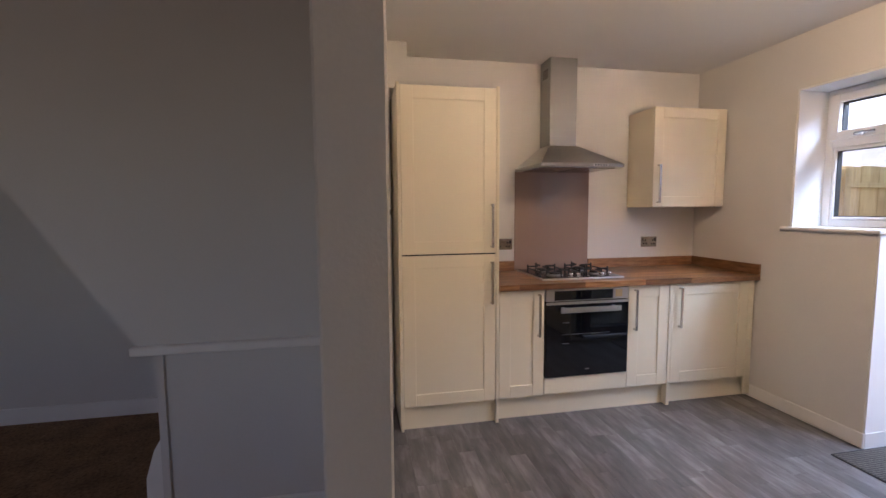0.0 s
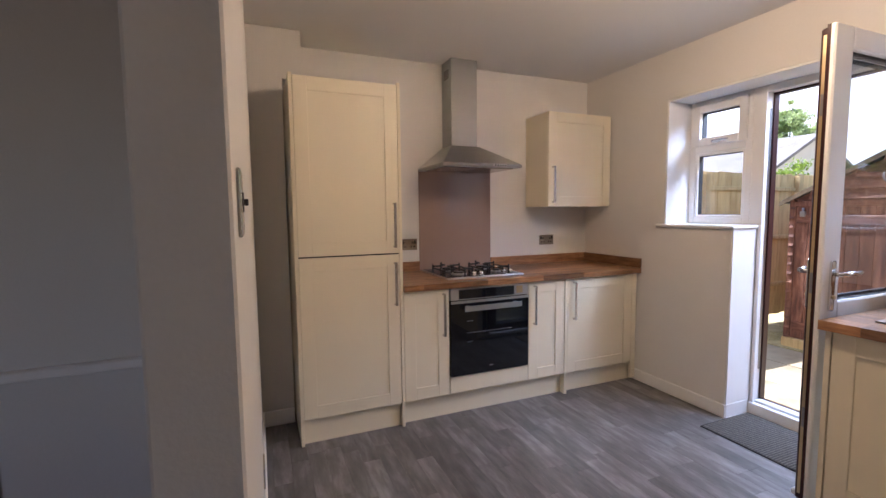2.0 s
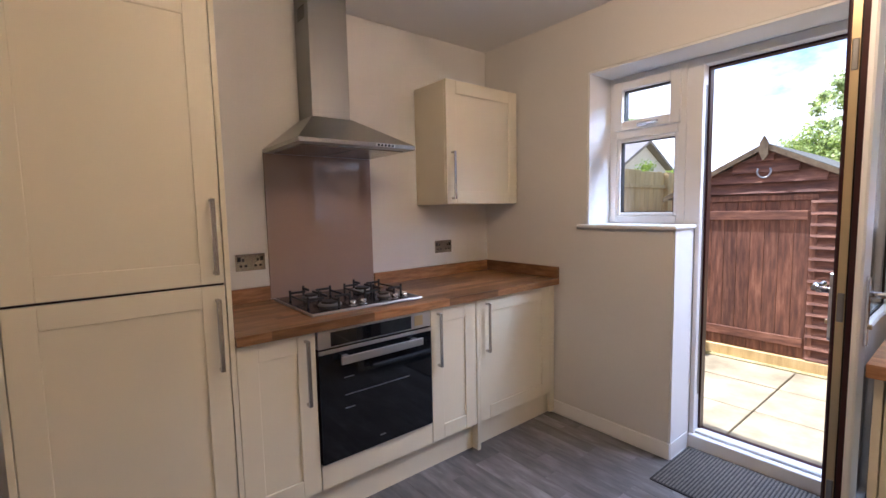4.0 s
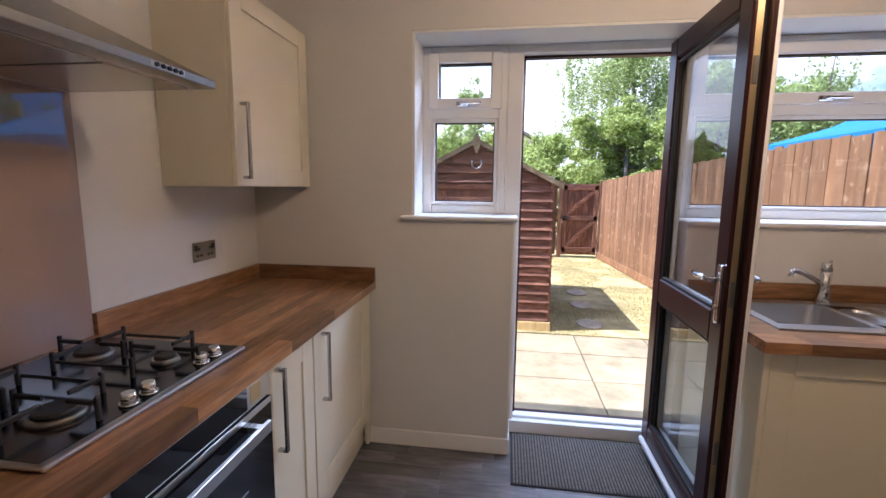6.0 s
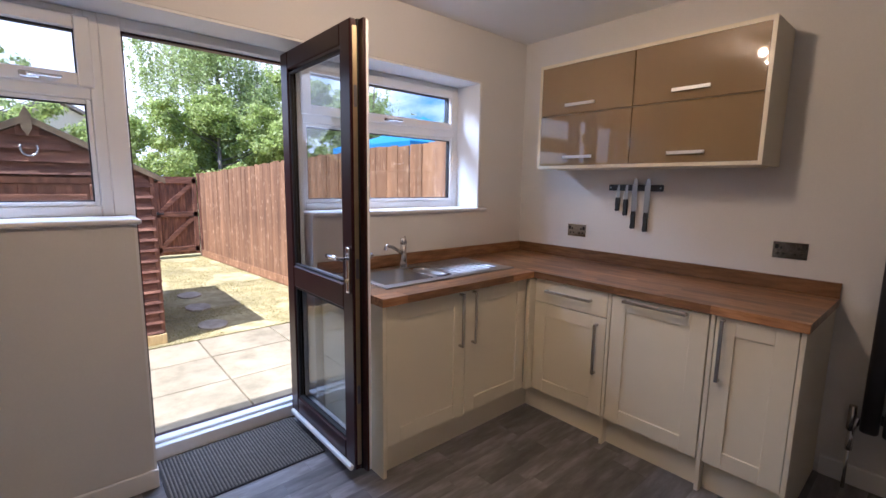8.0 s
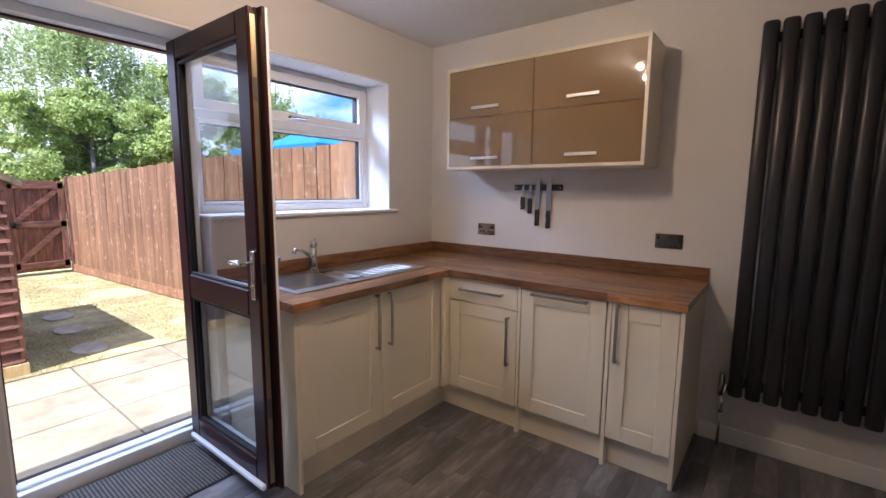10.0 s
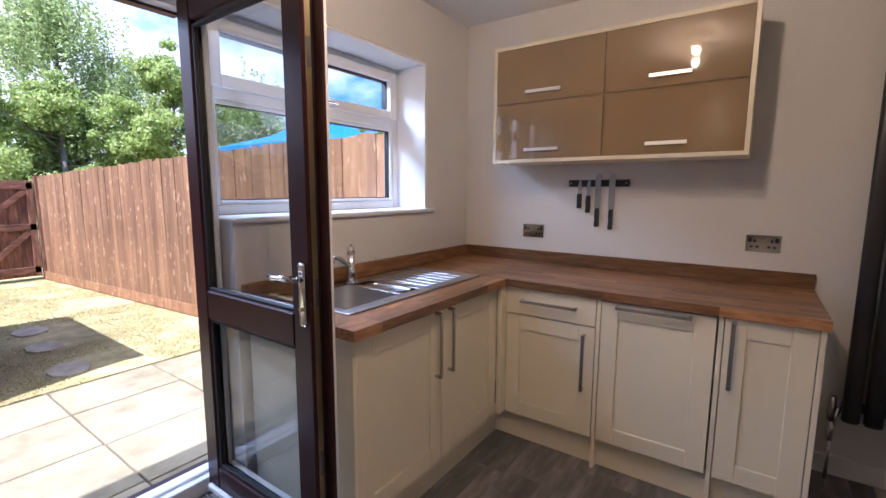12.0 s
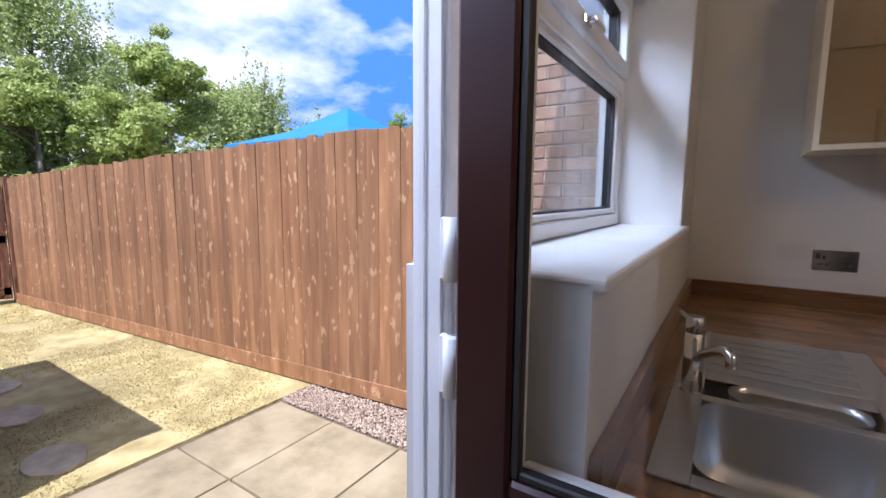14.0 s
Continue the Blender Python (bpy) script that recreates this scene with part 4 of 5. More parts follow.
# knife rack
kr = thing("knife_rack", (3.18, YK, 1.425), "black magnetic knife rack fixed to the wall", "knife rack")
part("bar", box((3.0, YK + 0.0005, 1.405), (3.358, YK + 0.016, 1.445), 0.004), BLACK, kr)
for x in (3.015, 3.343):
    part("screw", cyl((x, YK + 0.016, 1.425), (x, YK + 0.018, 1.425), 0.006, n=12), STEEL, kr)
for kx, zt, zh, zb, wd in ((3.287, 1.452, 1.36, 1.27, 0.02), (3.232, 1.452, 1.35, 1.243, 0.022), (3.176, 1.489, 1.275, 1.16, 0.034), (3.094, 1.486, 1.27, 1.147, 0.036)):
    kn = thing("kitchen_knife", (kx, YK + 0.018, zb), "steel kitchen knife with a black handle hanging point up", "knife", "knives on the rack")
    bl = prism([(kx - wd / 2, zh), (kx + wd / 2, zh), (kx + wd / 2, zt - 0.05), (kx + wd * 0.1, zt), (kx - wd / 2, zt - 0.01)], 1, YK + 0.017, YK + 0.019)
    part("blade", bl, STEEL, kn)
    hn = prism([(kx - 0.011, zh), (kx + 0.011, zh), (kx + 0.013, zh - 0.04), (kx + 0.01, zh - 0.07), (kx + 0.014, zb + 0.01), (kx + 0.006, zb), (kx - 0.012, zb + 0.004), (kx - 0.012, zh - 0.04)], 1, YK + 0.008, YK + 0.028)
    part("handle", hn, BLACK, kn, "black moulded handle")

# radiator
rd = thing("vertical_radiator", (1.7, -0.29, 0.31), "tall anthracite vertical column radiator", "radiator")
for k in range(8):
    cx = 1.952 - 0.0775 * k
    bm = bmesh.new()
    rings = []
    for z, s in ((0.318, 0.82), (0.326, 1.0), (2.212, 1.0), (2.222, 0.82)):
        rings.append([bm.verts.new((cx + 0.034 * s * math.copysign(abs(math.cos(a)) ** 0.7, math.cos(a)), -0.268 + 0.024 * s * math.copysign(abs(math.sin(a)) ** 0.7, math.sin(a)), z)) for a in [2 * math.pi * i / 16 for i in range(16)]])
    for a, b in zip(rings, rings[1:]):
        for i in range(16):
            bm.faces.new((a[i], a[(i + 1) % 16], b[(i + 1) % 16], b[i])).smooth = True
    bm.faces.new(rings[0][::-1]), bm.faces.new(rings[-1])
    part("column", bm, RAD, rd)
for z in (0.36, 2.13):
    part("header", box((1.375, -0.31, z), (1.985, -0.29, z + 0.045), 0.006), RAD, rd)
    for x in (1.5, 1.85):
        part("bracket", box((x, YK + 0.0005, z + 0.01), (x + 0.03, -0.31, z + 0.035)), RAD, rd)
rv = thing("radiator_valve", (2.01, -0.29, 0.1), "chrome radiator valve on a pipe from the floor", "valve")
part("pipe", cyl((2.012, -0.29, 0.0), (2.012, -0.29, 0.24), 0.0075), CHROME, rv)
part("valve_body", bm_cyl(cyl((2.012, -0.29, 0.2), (2.012, -0.29, 0.30), 0.014), (2.012, -0.29, 0.28), (1.99, -0.29, 0.37), 0.012, 0.012), CHROME, rv)
part("cap", cyl((2.016, -0.29, 0.3), (2.016, -0.29, 0.42), 0.016, 0.015), NICKEL, rv, "dark valve head")

# switch on the partition
sw = thing("light_switch", (XP1, 1.08, 1.38), "brushed metal light switch on the partition", "switch")
part("plate", box((XP1, 1.03, 1.335), (XP1 + 0.006, 1.12, 1.432), 0.002), NICKEL, sw)
part("toggle", boxes([((XP1 + 0.006, 1.068, 1.37), (XP1 + 0.008, 1.084, 1.4)), ((XP1 + 0.008, 1.071, 1.38), (XP1 + 0.014, 1.081, 1.39))], 0.001), BLACK, sw, "black rocker")
so = thing("wall_socket", (XP1, 2.45, 0.2), "metal wall socket low on the partition", "socket")
part("plate", box((XP1, 2.38, 0.15), (XP1 + 0.007, 2.53, 0.24), 0.002), NICKEL, so)

# ceiling light
cl = thing("ceiling_spotlight_bar", (2.85, 1.47, ZC), "small metal ceiling bar with two warm spotlights", "ceiling light")
part("bar", box((2.82, 1.2, ZC - 0.025), (2.875, 1.75, ZC - 0.0005), 0.006), NICKEL, cl)
for lx, ly in LAMP_SPOTS:
    part("stem", cyl((lx, ly, ZC - 0.025), (lx, ly, ZC - 0.036), 0.008), NICKEL, cl)
    cup = bm_cyl(bmesh.new(), (lx, ly, ZC - 0.036), (lx, ly, ZC - 0.09), 0.02, 0.034, 20, caps=False)
    part("spot_cup", cup, NICKEL, cl)
    part("bulb", cyl((lx, ly, ZC - 0.082), (lx, ly, ZC - 0.086), 0.028, n=20), LAMP_GLOW, cl, "glowing warm bulb")

# door mat
dm = thing("door_mat", (4.1, 1.86, 0), "grey ribbed door mat inside the back door", "door mat")
part("base", box((3.87, 1.505, 0.0), (4.325, 2.215, 0.006)), MAT_BASE, dm)
ribs = bmesh.new()
k = 1.512
while k < 2.205:
    bm_box(ribs, (3.876, k, 0.006), (4.319, k + 0.009, 0.0105), 0.002)
    k += 0.0155
part("rib", ribs, MAT_RIB, dm)


# ---- garden ----
GZ = -0.2
solid("ground", box((XO - 0.1, -60, GZ - 0.35), (140, 70, GZ - 0.05)), SOIL, "dry ground beyond the garden", "ground", "structure")
solid("lawn", box((6.82, -0.45, GZ - 0.06), (12.9, 4.15, GZ - 0.012)), SOIL, "dry patchy lawn", "lawn", "structure")
rng = random.Random(4)


def blades(n, seed):
    r = np.random.RandomState(seed)
    x = r.uniform(6.8, 12.7, n)
    y = r.uniform(-0.35, 4.1, n)
    keep_ = np.array([noise.noise(Vector((a * 1.6, b * 1.6, 0))) > -0.25 + 0.3 * r.rand() for a, b in zip(x, y)])
    x, y = x[keep_], y[keep_]
    n = len(x)
    h, a, w = r.uniform(0.005, 0.015, n), r.uniform(0, 6.28, n), r.uniform(0.003, 0.007, n)
    lean = r.uniform(-0.02, 0.02, (n, 2))
    v = np.zeros((n, 3, 3))
    v[:, 0] = np.stack([x - w * np.cos(a), y - w * np.sin(a), np.full(n, GZ - 0.014)], 1)
    v[:, 1] = np.stack([x + w * np.cos(a), y + w * np.sin(a), np.full(n, GZ - 0.014)], 1)
    v[:, 2] = np.stack([x + lean[:, 0], y + lean[:, 1], GZ - 0.014 + h], 1)
    me = bpy.data.meshes.new("grass")
    me.from_pydata(v.reshape(-1, 3).tolist(), [], np.arange(3 * n).reshape(-1, 3).tolist())
    me.materials.append(GRASS)
    return me


tagged(new("grass", blades(150000, 3)), "dry straw-coloured grass with green patches", "grass", kind="stuff")


def stepping_stone(x, y, rx, ry, seed):
    r = random.Random(seed)
    pts = [(x + rx * math.cos(a) * r.uniform(0.92, 1.06), y + ry * math.sin(a) * r.uniform(0.92, 1.06)) for a in [2 * math.pi * i / 18 for i in range(18)]]
    bm = prism(pts, 2, GZ - 0.03, GZ + 0.008)
    solid("stepping_stone", bm, STONE, "round grey stepping stone set in the lawn", "stepping stone", group="stepping stones in the lawn")


for i, (x, y) in enumerate(((7.22, 1.25), (8.1, 1.21), (8.85, 1.16))):
    stepping_stone(x, y, 0.19, 0.15, i)

# patio
patio = solid("patio", box((XO - 0.05, -0.55, GZ - 0.2), (6.80, 4.15, GZ - 0.022)), JOINT, "buff paved patio with dark joints", "patio", "structure")
stepb = solid("door_step", box((FX1 + 0.001, 1.35, GZ - 0.1), (XO + 0.16, 2.3, -0.02), 0.006), SLAB, "pale concrete step outside the back door", "step", "structure")

# fence on the sunny side: posts and overlapping boards
FA, FB = Vector((5.04, -0.495, 0)), Vector((12.45, 0.16, 0))
fdir = (FB - FA).normalized()
fang = math.atan2(fdir.y, fdir.x)
fn_ = thing("fence", (FA.x, FA.y, GZ), "tall red-brown close-board timber fence in full sun", "fence")
flen = (FB - FA).length
nb = int(flen / 0.098)
mb = box((0, -0.008, 0), (0.0995, 0.008, 1.0), 0.0006)
board_me = to_mesh("board", mb, FENCE)
r_ = random.Random(8)
for i in range(nb):
    s = i / (nb - 1)
    ztop = 1.86 - 0.29 * s ** 1.3 + r_.uniform(-0.014, 0.014)
    b = new("board", board_me)
    b.parent = fn_
    b.location = Vector((fdir.x * i * 0.098, fdir.y * i * 0.098, 0.13)) + Vector((-fdir.y, fdir.x, 0)) * (0.004 + 0.002 * (i % 2))
    b.rotation_euler = (r_.uniform(-0.004, 0.004), r_.uniform(-0.004, 0.004), fang)
    b.scale = (1, 1, ztop - GZ - 0.13)
gb = box((0, -0.02, 0.0), (flen, 0.02, 0.14), 0.003)
bmesh.ops.rotate(gb, verts=gb.verts, cent=(0, 0, 0), matrix=Matrix.Rotation(fang, 3, "Z"))
bmesh.ops.translate(gb, verts=gb.verts, vec=(FA.x, FA.y, GZ))
part("gravel_board", gb, FENCE, fn_, "weathered gravel board")
for z in (0.25, 1.0, 1.6):
    rl = box((0, -0.07, z), (flen, -0.02, z + 0.07), 0.003)
    bmesh.ops.rotate(rl, verts=rl.verts, cent=(0, 0, 0), matrix=Matrix.Rotation(fang, 3, "Z"))
    bmesh.ops.translate(rl, verts=rl.verts, vec=(FA.x, FA.y, GZ))
    part("rail", rl, FENCE, fn_)

# fence and gate across the far end
XG = 12.5
bf = thing("fence", (XG + 0.1, 2.6, GZ), "dark brown timber fence across the garden's end", "fence")
for i in range(26):
    y = 1.12 + i * 0.118
    part("board", box((XG + 0.08, y, GZ + 0.05), (XG + 0.1, y + 0.116, 1.54 + r_.uniform(-0.01, 0.01)), 0.002), SHED_V, bf)
for z in (0.15, 0.75, 1.45):
    part("rail", box((XG + 0.03, 1.12, z), (XG + 0.08, 4.2, z + 0.07), 0.003), SHED, bf)
part("post", box((XG - 0.05, 1.35, GZ), (XG + 0.03, 1.43, 1.58), 0.004), NEWWOOD, bf, "new pale timber post")
part("post", box((XG - 0.02, 1.0, GZ), (XG + 0.07, 1.09, 1.58), 0.004), SHED_V, bf)
gt = thing("garden_gate", (XG, 0.6, GZ), "dark brown ledged and braced timber garden gate", "gate")
for i in range(7):
    y = 0.2 + i * 0.113
    part("board", box((XG + 0.04, y, GZ + 0.06), (XG + 0.06, y + 0.111, 1.5), 0.002), SHED_V, gt)
for z in (GZ + 0.12, 0.66, 1.36):
    part("ledge", box((XG, 0.21, z), (XG + 0.04, 0.98, z + 0.11), 0.003), SHED, gt)
for z0, z1 in ((GZ + 0.23, 0.66), (0.77, 1.36)):
    part("brace", prism([(0.97, z0), (0.85, z0), (0.22, z1), (0.34, z1)], 0, XG + 0.005, XG + 0.038), SHED, gt)
part("stile", boxes([((XG, 0.2, GZ + 0.06), (XG + 0.045, 0.29, 1.5)), ((XG, 0.9, GZ + 0.06), (XG + 0.045, 0.99, 1.5))], 0.003), SHED_V, gt)
part("latch", boxes([((XG - 0.02, 0.84, 0.72), (XG, 1.04, 0.75)), ((XG - 0.03, 0.93, 0.71), (XG - 0.01, 0.96, 0.78))], 0.003), BLACK, gt, "black metal latch")
solid("gate_post", box((XG - 0.02, 0.08, GZ), (XG + 0.07, 0.18, 1.58), 0.004), SHED_V, "dark brown timber gate post", "post")

# boundary on the shed side
lf = thing("fence", (8.5, 4.2, GZ), "pale yellow timber panel fence on the shed side", "fence")
upright = to_mesh("board", box((0, 0, 0), (0.127, 0.012, 1.93), 0.0015), NEWWOOD)
for i in range(65):
    b = new("board", upright)
    b.parent = lf
    b.location = (XO + 0.01 + i * 0.125 - 8.5, 0.001 + 0.004 * (i % 2), 0.1 + r_.uniform(-0.01, 0.01))
for i in range(5):
    part("post", box((XO + 0.1 + 1.85 * i, 4.13, GZ), (XO + 0.19 + 1.85 * i, 4.2, 1.8), 0.004), NEWWOOD, lf)
part("rail", boxes([((XO, 4.17, z), (12.6, 4.2, z + 0.05)) for z in (0.3, 0.95, 1.6)], 0.003), NEWWOOD, lf)

# shed
SHX0, SHX1, SHY0, SHY1, EZ, AZ = 6.92, 9.05, 1.77, 3.47, 1.47, 1.91
SYM = (SHY0 + SHY1) / 2
sh = thing("garden_shed", (8, SYM, GZ), "dark red-brown overlap timber garden shed with a pitched roof", "shed")
part("base", box((SHX0 - 0.03, SHY0 - 0.02, GZ - 0.03), (SHX1 + 0.02, SHY1 + 0.02, GZ + 0.09), 0.004), NEWWOOD, sh, "pale timber base bearers")
part("wall", prism([(SHY0 + 0.03, GZ + 0.09), (SHY1 - 0.03, GZ + 0.09), (SHY1 - 0.03, EZ), (SYM, AZ - 0.03), (SHY0 + 0.03, EZ)], 0, SHX0 + 0.03, SHX1 - 0.03), SHED, sh, "dark inner lining")


def lap(x0, x1, y0, y1, z, h, out):
    """One feather-edge lap board, thicker and proud at its foot."""
    bm = bmesh.new()
    ox, oy = out
    pr = 0.055
    if ox:
        poly = [(x0, z + h), (x0 + ox * 0.006, z + h), (x0 + ox * pr, z), (x0, z)]
        return prism([(a, b) for a, b in poly], 1, y0, y1)
    poly = [(y0, z + h), (y0 + oy * 0.006, z + h), (y0 + oy * pr, z), (y0, z)]
    return prism(poly, 0, x0, x1)


DYA, DYB = 2.25, 3.42     # shed door
z = GZ + 0.1
row = 0
while z < AZ - 0.1:
    half = min(1.0, max(0.05, (AZ - z - 0.1) / (AZ - EZ))) * (SHY1 - SHY0) / 2 if z + 0.1 > EZ else (SHY1 - SHY0) / 2
    y0, y1 = SYM - half, SYM + half
    segs = [(y0, DYA), (DYB, y1)] if z < 1.36 else [(y0, y1)]
    for a, b in segs:
        if b - a > 0.05:
            part("lap_board", lap(SHX0 + 0.03, 0, a + r_.uniform(0, 0.01), b, z + r_.uniform(-0.004, 0.004), 0.118, (-1, 0)), SHED, sh)
    if z < EZ - 0.08:
        part("lap_board", lap(SHX0 + 0.02, SHX1 - 0.02, SHY0 + 0.03, 0, z, 0.118, (0, -1)), SHED, sh)
    z += 0.104
    row += 1
for ya, yb in ((SHY0 - 0.012, SHY0 + 0.03), (SHY1 - 0.03, SHY1 + 0.012)):
    part("corner_post", box((SHX0 - 0.012, ya, GZ + 0.09), (SHX0 + 0.03, yb, EZ), 0.003), SHED_V, sh)
sd = part("door", box((SHX0 + 0.021, DYA + 0.004, GZ + 0.1), (SHX0 + 0.028, DYB - 0.004, 1.38)), SHED_V, sh, "vertical board shed door")
for i in range(10):
    part("door_board", box((SHX0, DYA + 0.005 + 0.1165 * i, GZ + 0.1), (SHX0 + 0.02, DYA + 0.119 + 0.1165 * i, 1.38), 0.003), SHED_V, sd)
for zz in (GZ + 0.2, 1.2):
    part("door_ledge", box((SHX0 - 0.016, DYA + 0.02, zz), (SHX0 - 0.0005, DYB - 0.02, zz + 0.09), 0.003), SHED, sd)
part("padlock", bm_cyl(box((SHX0 - 0.03, DYB - 0.1, 1.27), (SHX0 - 0.002, DYB - 0.05, 1.33), 0.004), (SHX0 - 0.016, DYB - 0.075, 1.31), (SHX0 - 0.016, DYB - 0.075, 1.37), 0.012, 0.012), STEEL, sd, "steel padlock and hasp")
part("door_trim", boxes([((SHX0 - 0.014, DYA - 0.05, GZ + 0.1), (SHX0 + 0.012, DYA, 1.4)), ((SHX0 - 0.014, DYB, GZ + 0.1), (SHX0 + 0.012, DYB + 0.05, 1.4)), ((SHX0 - 0.014, DYA - 0.05, 1.385), (SHX0 + 0.012, DYB + 0.05, 1.44))], 0.003), SHED_V, sh)
SL = (AZ - EZ) / (SYM - SHY0)
for sg in (-1, 1):
    ye = SYM + sg * (SYM - SHY0 + 0.1)
    ze = AZ - SL * (SYM - SHY0 + 0.1)
    part("roof", prism([(SYM, AZ), (ye, ze), (ye, ze + 0.03), (SYM, AZ + 0.035)], 0, SHX0 - 0.03, SHX1 + 0.08), FELT, sh, "green-grey felt roof")
    part("barge_board", prism([(SYM, AZ - 0.025), (ye, ze - 0.025), (ye, ze + 0.022), (SYM, AZ + 0.028)], 0, SHX0 - 0.05, SHX0 - 0.031), WEATHERED, sh, "pale weathered barge board")
part("finial", prism([(SYM - 0.035, AZ - 0.08), (SYM, AZ - 0.14), (SYM + 0.035, AZ - 0.08), (SYM + 0.035, AZ + 0.03), (SYM, AZ + 0.1), (SYM - 0.035, AZ + 0.03)], 0, SHX0 - 0.068, SHX0 - 0.051), WEATHERED, sh, "diamond gable finial")
hs = tube([(SHX0 - 0.03, SYM + 0.055 * math.cos(a), AZ - 0.24 + 0.06 * math.sin(a)) for a in [radians(150 + 240 * i / 12) for i in range(13)]], 0.009, 6)
part("horseshoe", hs, STEEL, sh, "old iron horseshoe")

# gravel strip by the fence
gv = np.random.RandomState(6)
gbm = bmesh.new()
for i in range(5000):
    gx = gv.uniform(5.0, 6.8)
    yl = FA.y + (gx - FA.x) * fdir.y / fdir.x + 0.03
    gy = gv.uniform(yl, 0.0)
    s = gv.uniform(0.006, 0.013)
    mtx = Matrix.Translation((gx, gy, GZ - 0.012 + gv.uniform(0, 0.012))) @ Euler(gv.uniform(0, 6, 3)).to_matrix().to_4x4() @ Matrix.Diagonal((s, s * gv.uniform(0.6, 1), s * 0.7, 1))
    vs = [gbm.verts.new(mtx @ Vector(p)) for p in ((1, 0, 0), (0, 1, 0), (-1, 0, 0), (0, -1, 0), (0, 0, 1), (0, 0, -1))]
    for f in ((0, 1, 4), (1, 2, 4), (2, 3, 4), (3, 0, 4), (1, 0, 5), (2, 1, 5), (3, 2, 5), (0, 3, 5)):
        gbm.faces.new([vs[q] for q in f])
solid("gravel", gbm, GRAVEL, "pinkish gravel strip along the fence", "gravel", "stuff")

# unseen house exterior above the openings, its eaves set to shade the patio
solid("house_upper_wall", box((4.16, -6, ZC + 0.1), (XO, 9, 3.5)), BRICK, "unseen red brick upper wall carrying the shading roof edge", "wall", "structure")
solid("house_wall_side", boxes([((XW, YH + 0.3, GZ - 0.3), (XO, 9, ZC + 0.1)), ((XW, -6, GZ - 0.3), (XO, YK - 0.3, ZC + 0.1))]), BRICK, "red brick outer wall of the house", "wall", "structure")
solid("shading_roof_edge", boxes([((-5, -6, 3.5), (4.62, 9, 3.65)), ((4.54, -6, 3.34), (4.62, 9, 3.5))]), TILE, "unseen tiled roof edge with eaves, placed to shade the patio", "roof", "structure")

# brick return wall outside the sink window
bw = thing("brick_pier", (4.75, -0.55, GZ), "red brick wall end beside the fence", "wall", kind="structure")
part("mortar", box((XO + 0.01, -0.735, GZ - 0.1), (5.03, -0.505, 2.35)), MORTAR, bw, "pale mortar")
bk = box((0, 0, 0), (0.215, 0.02, 0.065), 0.003)
bk_me = to_mesh("brick", bk, BRICK)
bk2_me = to_mesh("brick", box((0, 0, 0), (0.102, 0.02, 0.065), 0.003), BRICK)
for rw in range(34):
    z = GZ - 0.08 + rw * 0.075
    xs = [(4.465, bk_me), (4.69, bk_me), (4.915, bk2_me)] if rw % 2 else [(4.465, bk2_me), (4.5775, bk_me), (4.8025, bk_me)]
    for x, me in xs:
        b = new("brick", me)
        b.parent = bw
        b.location = (x - 4.75, -0.513 + 0.55, z - GZ)

# gazebo next door
gz = thing("garden_gazebo", (10.0, -4.0, GZ), "bright blue canvas gazebo beyond the fence", "gazebo")
cv = bmesh.new()
cs = [cv.verts.new((10.0 + sx * 1.5, -4.0 + sy * 1.5, 2.22)) for sx, sy in ((-1, -1), (1, -1), (1, 1), (-1, 1))]
ms = [cv.verts.new((10.0 + 0.75 * sx, -4.0 + 0.75 * sy, 2.48)) for sx, sy in ((-1, -1), (1, -1), (1, 1), (-1, 1))]
vl = [cv.verts.new((10.0 + sx * 1.51, -4.0 + sy * 1.51, 1.95)) for sx, sy in ((-1, -1), (1, -1), (1, 1), (-1, 1))]
ap = cv.verts.new((10.0, -4.0, 2.95))
for i in range(4):
    j = (i + 1) % 4
    cv.faces.new((cs[i], cs[j], ms[j], ms[i]))
    cv.faces.new((ms[i], ms[j], ap))
    cv.faces.new((vl[i], vl[j], cs[j], cs[i]))
part("canopy", cv, CANVAS, gz)
for sx in (-1, 1):
    for sy in (-1, 1):
        part("leg", cyl((10 + 1.45 * sx, -4 + 1.45 * sy, GZ - 0.05), (10 + 1.45 * sx, -4 + 1.45 * sy, 2.2), 0.02), STEEL, gz)

# trees


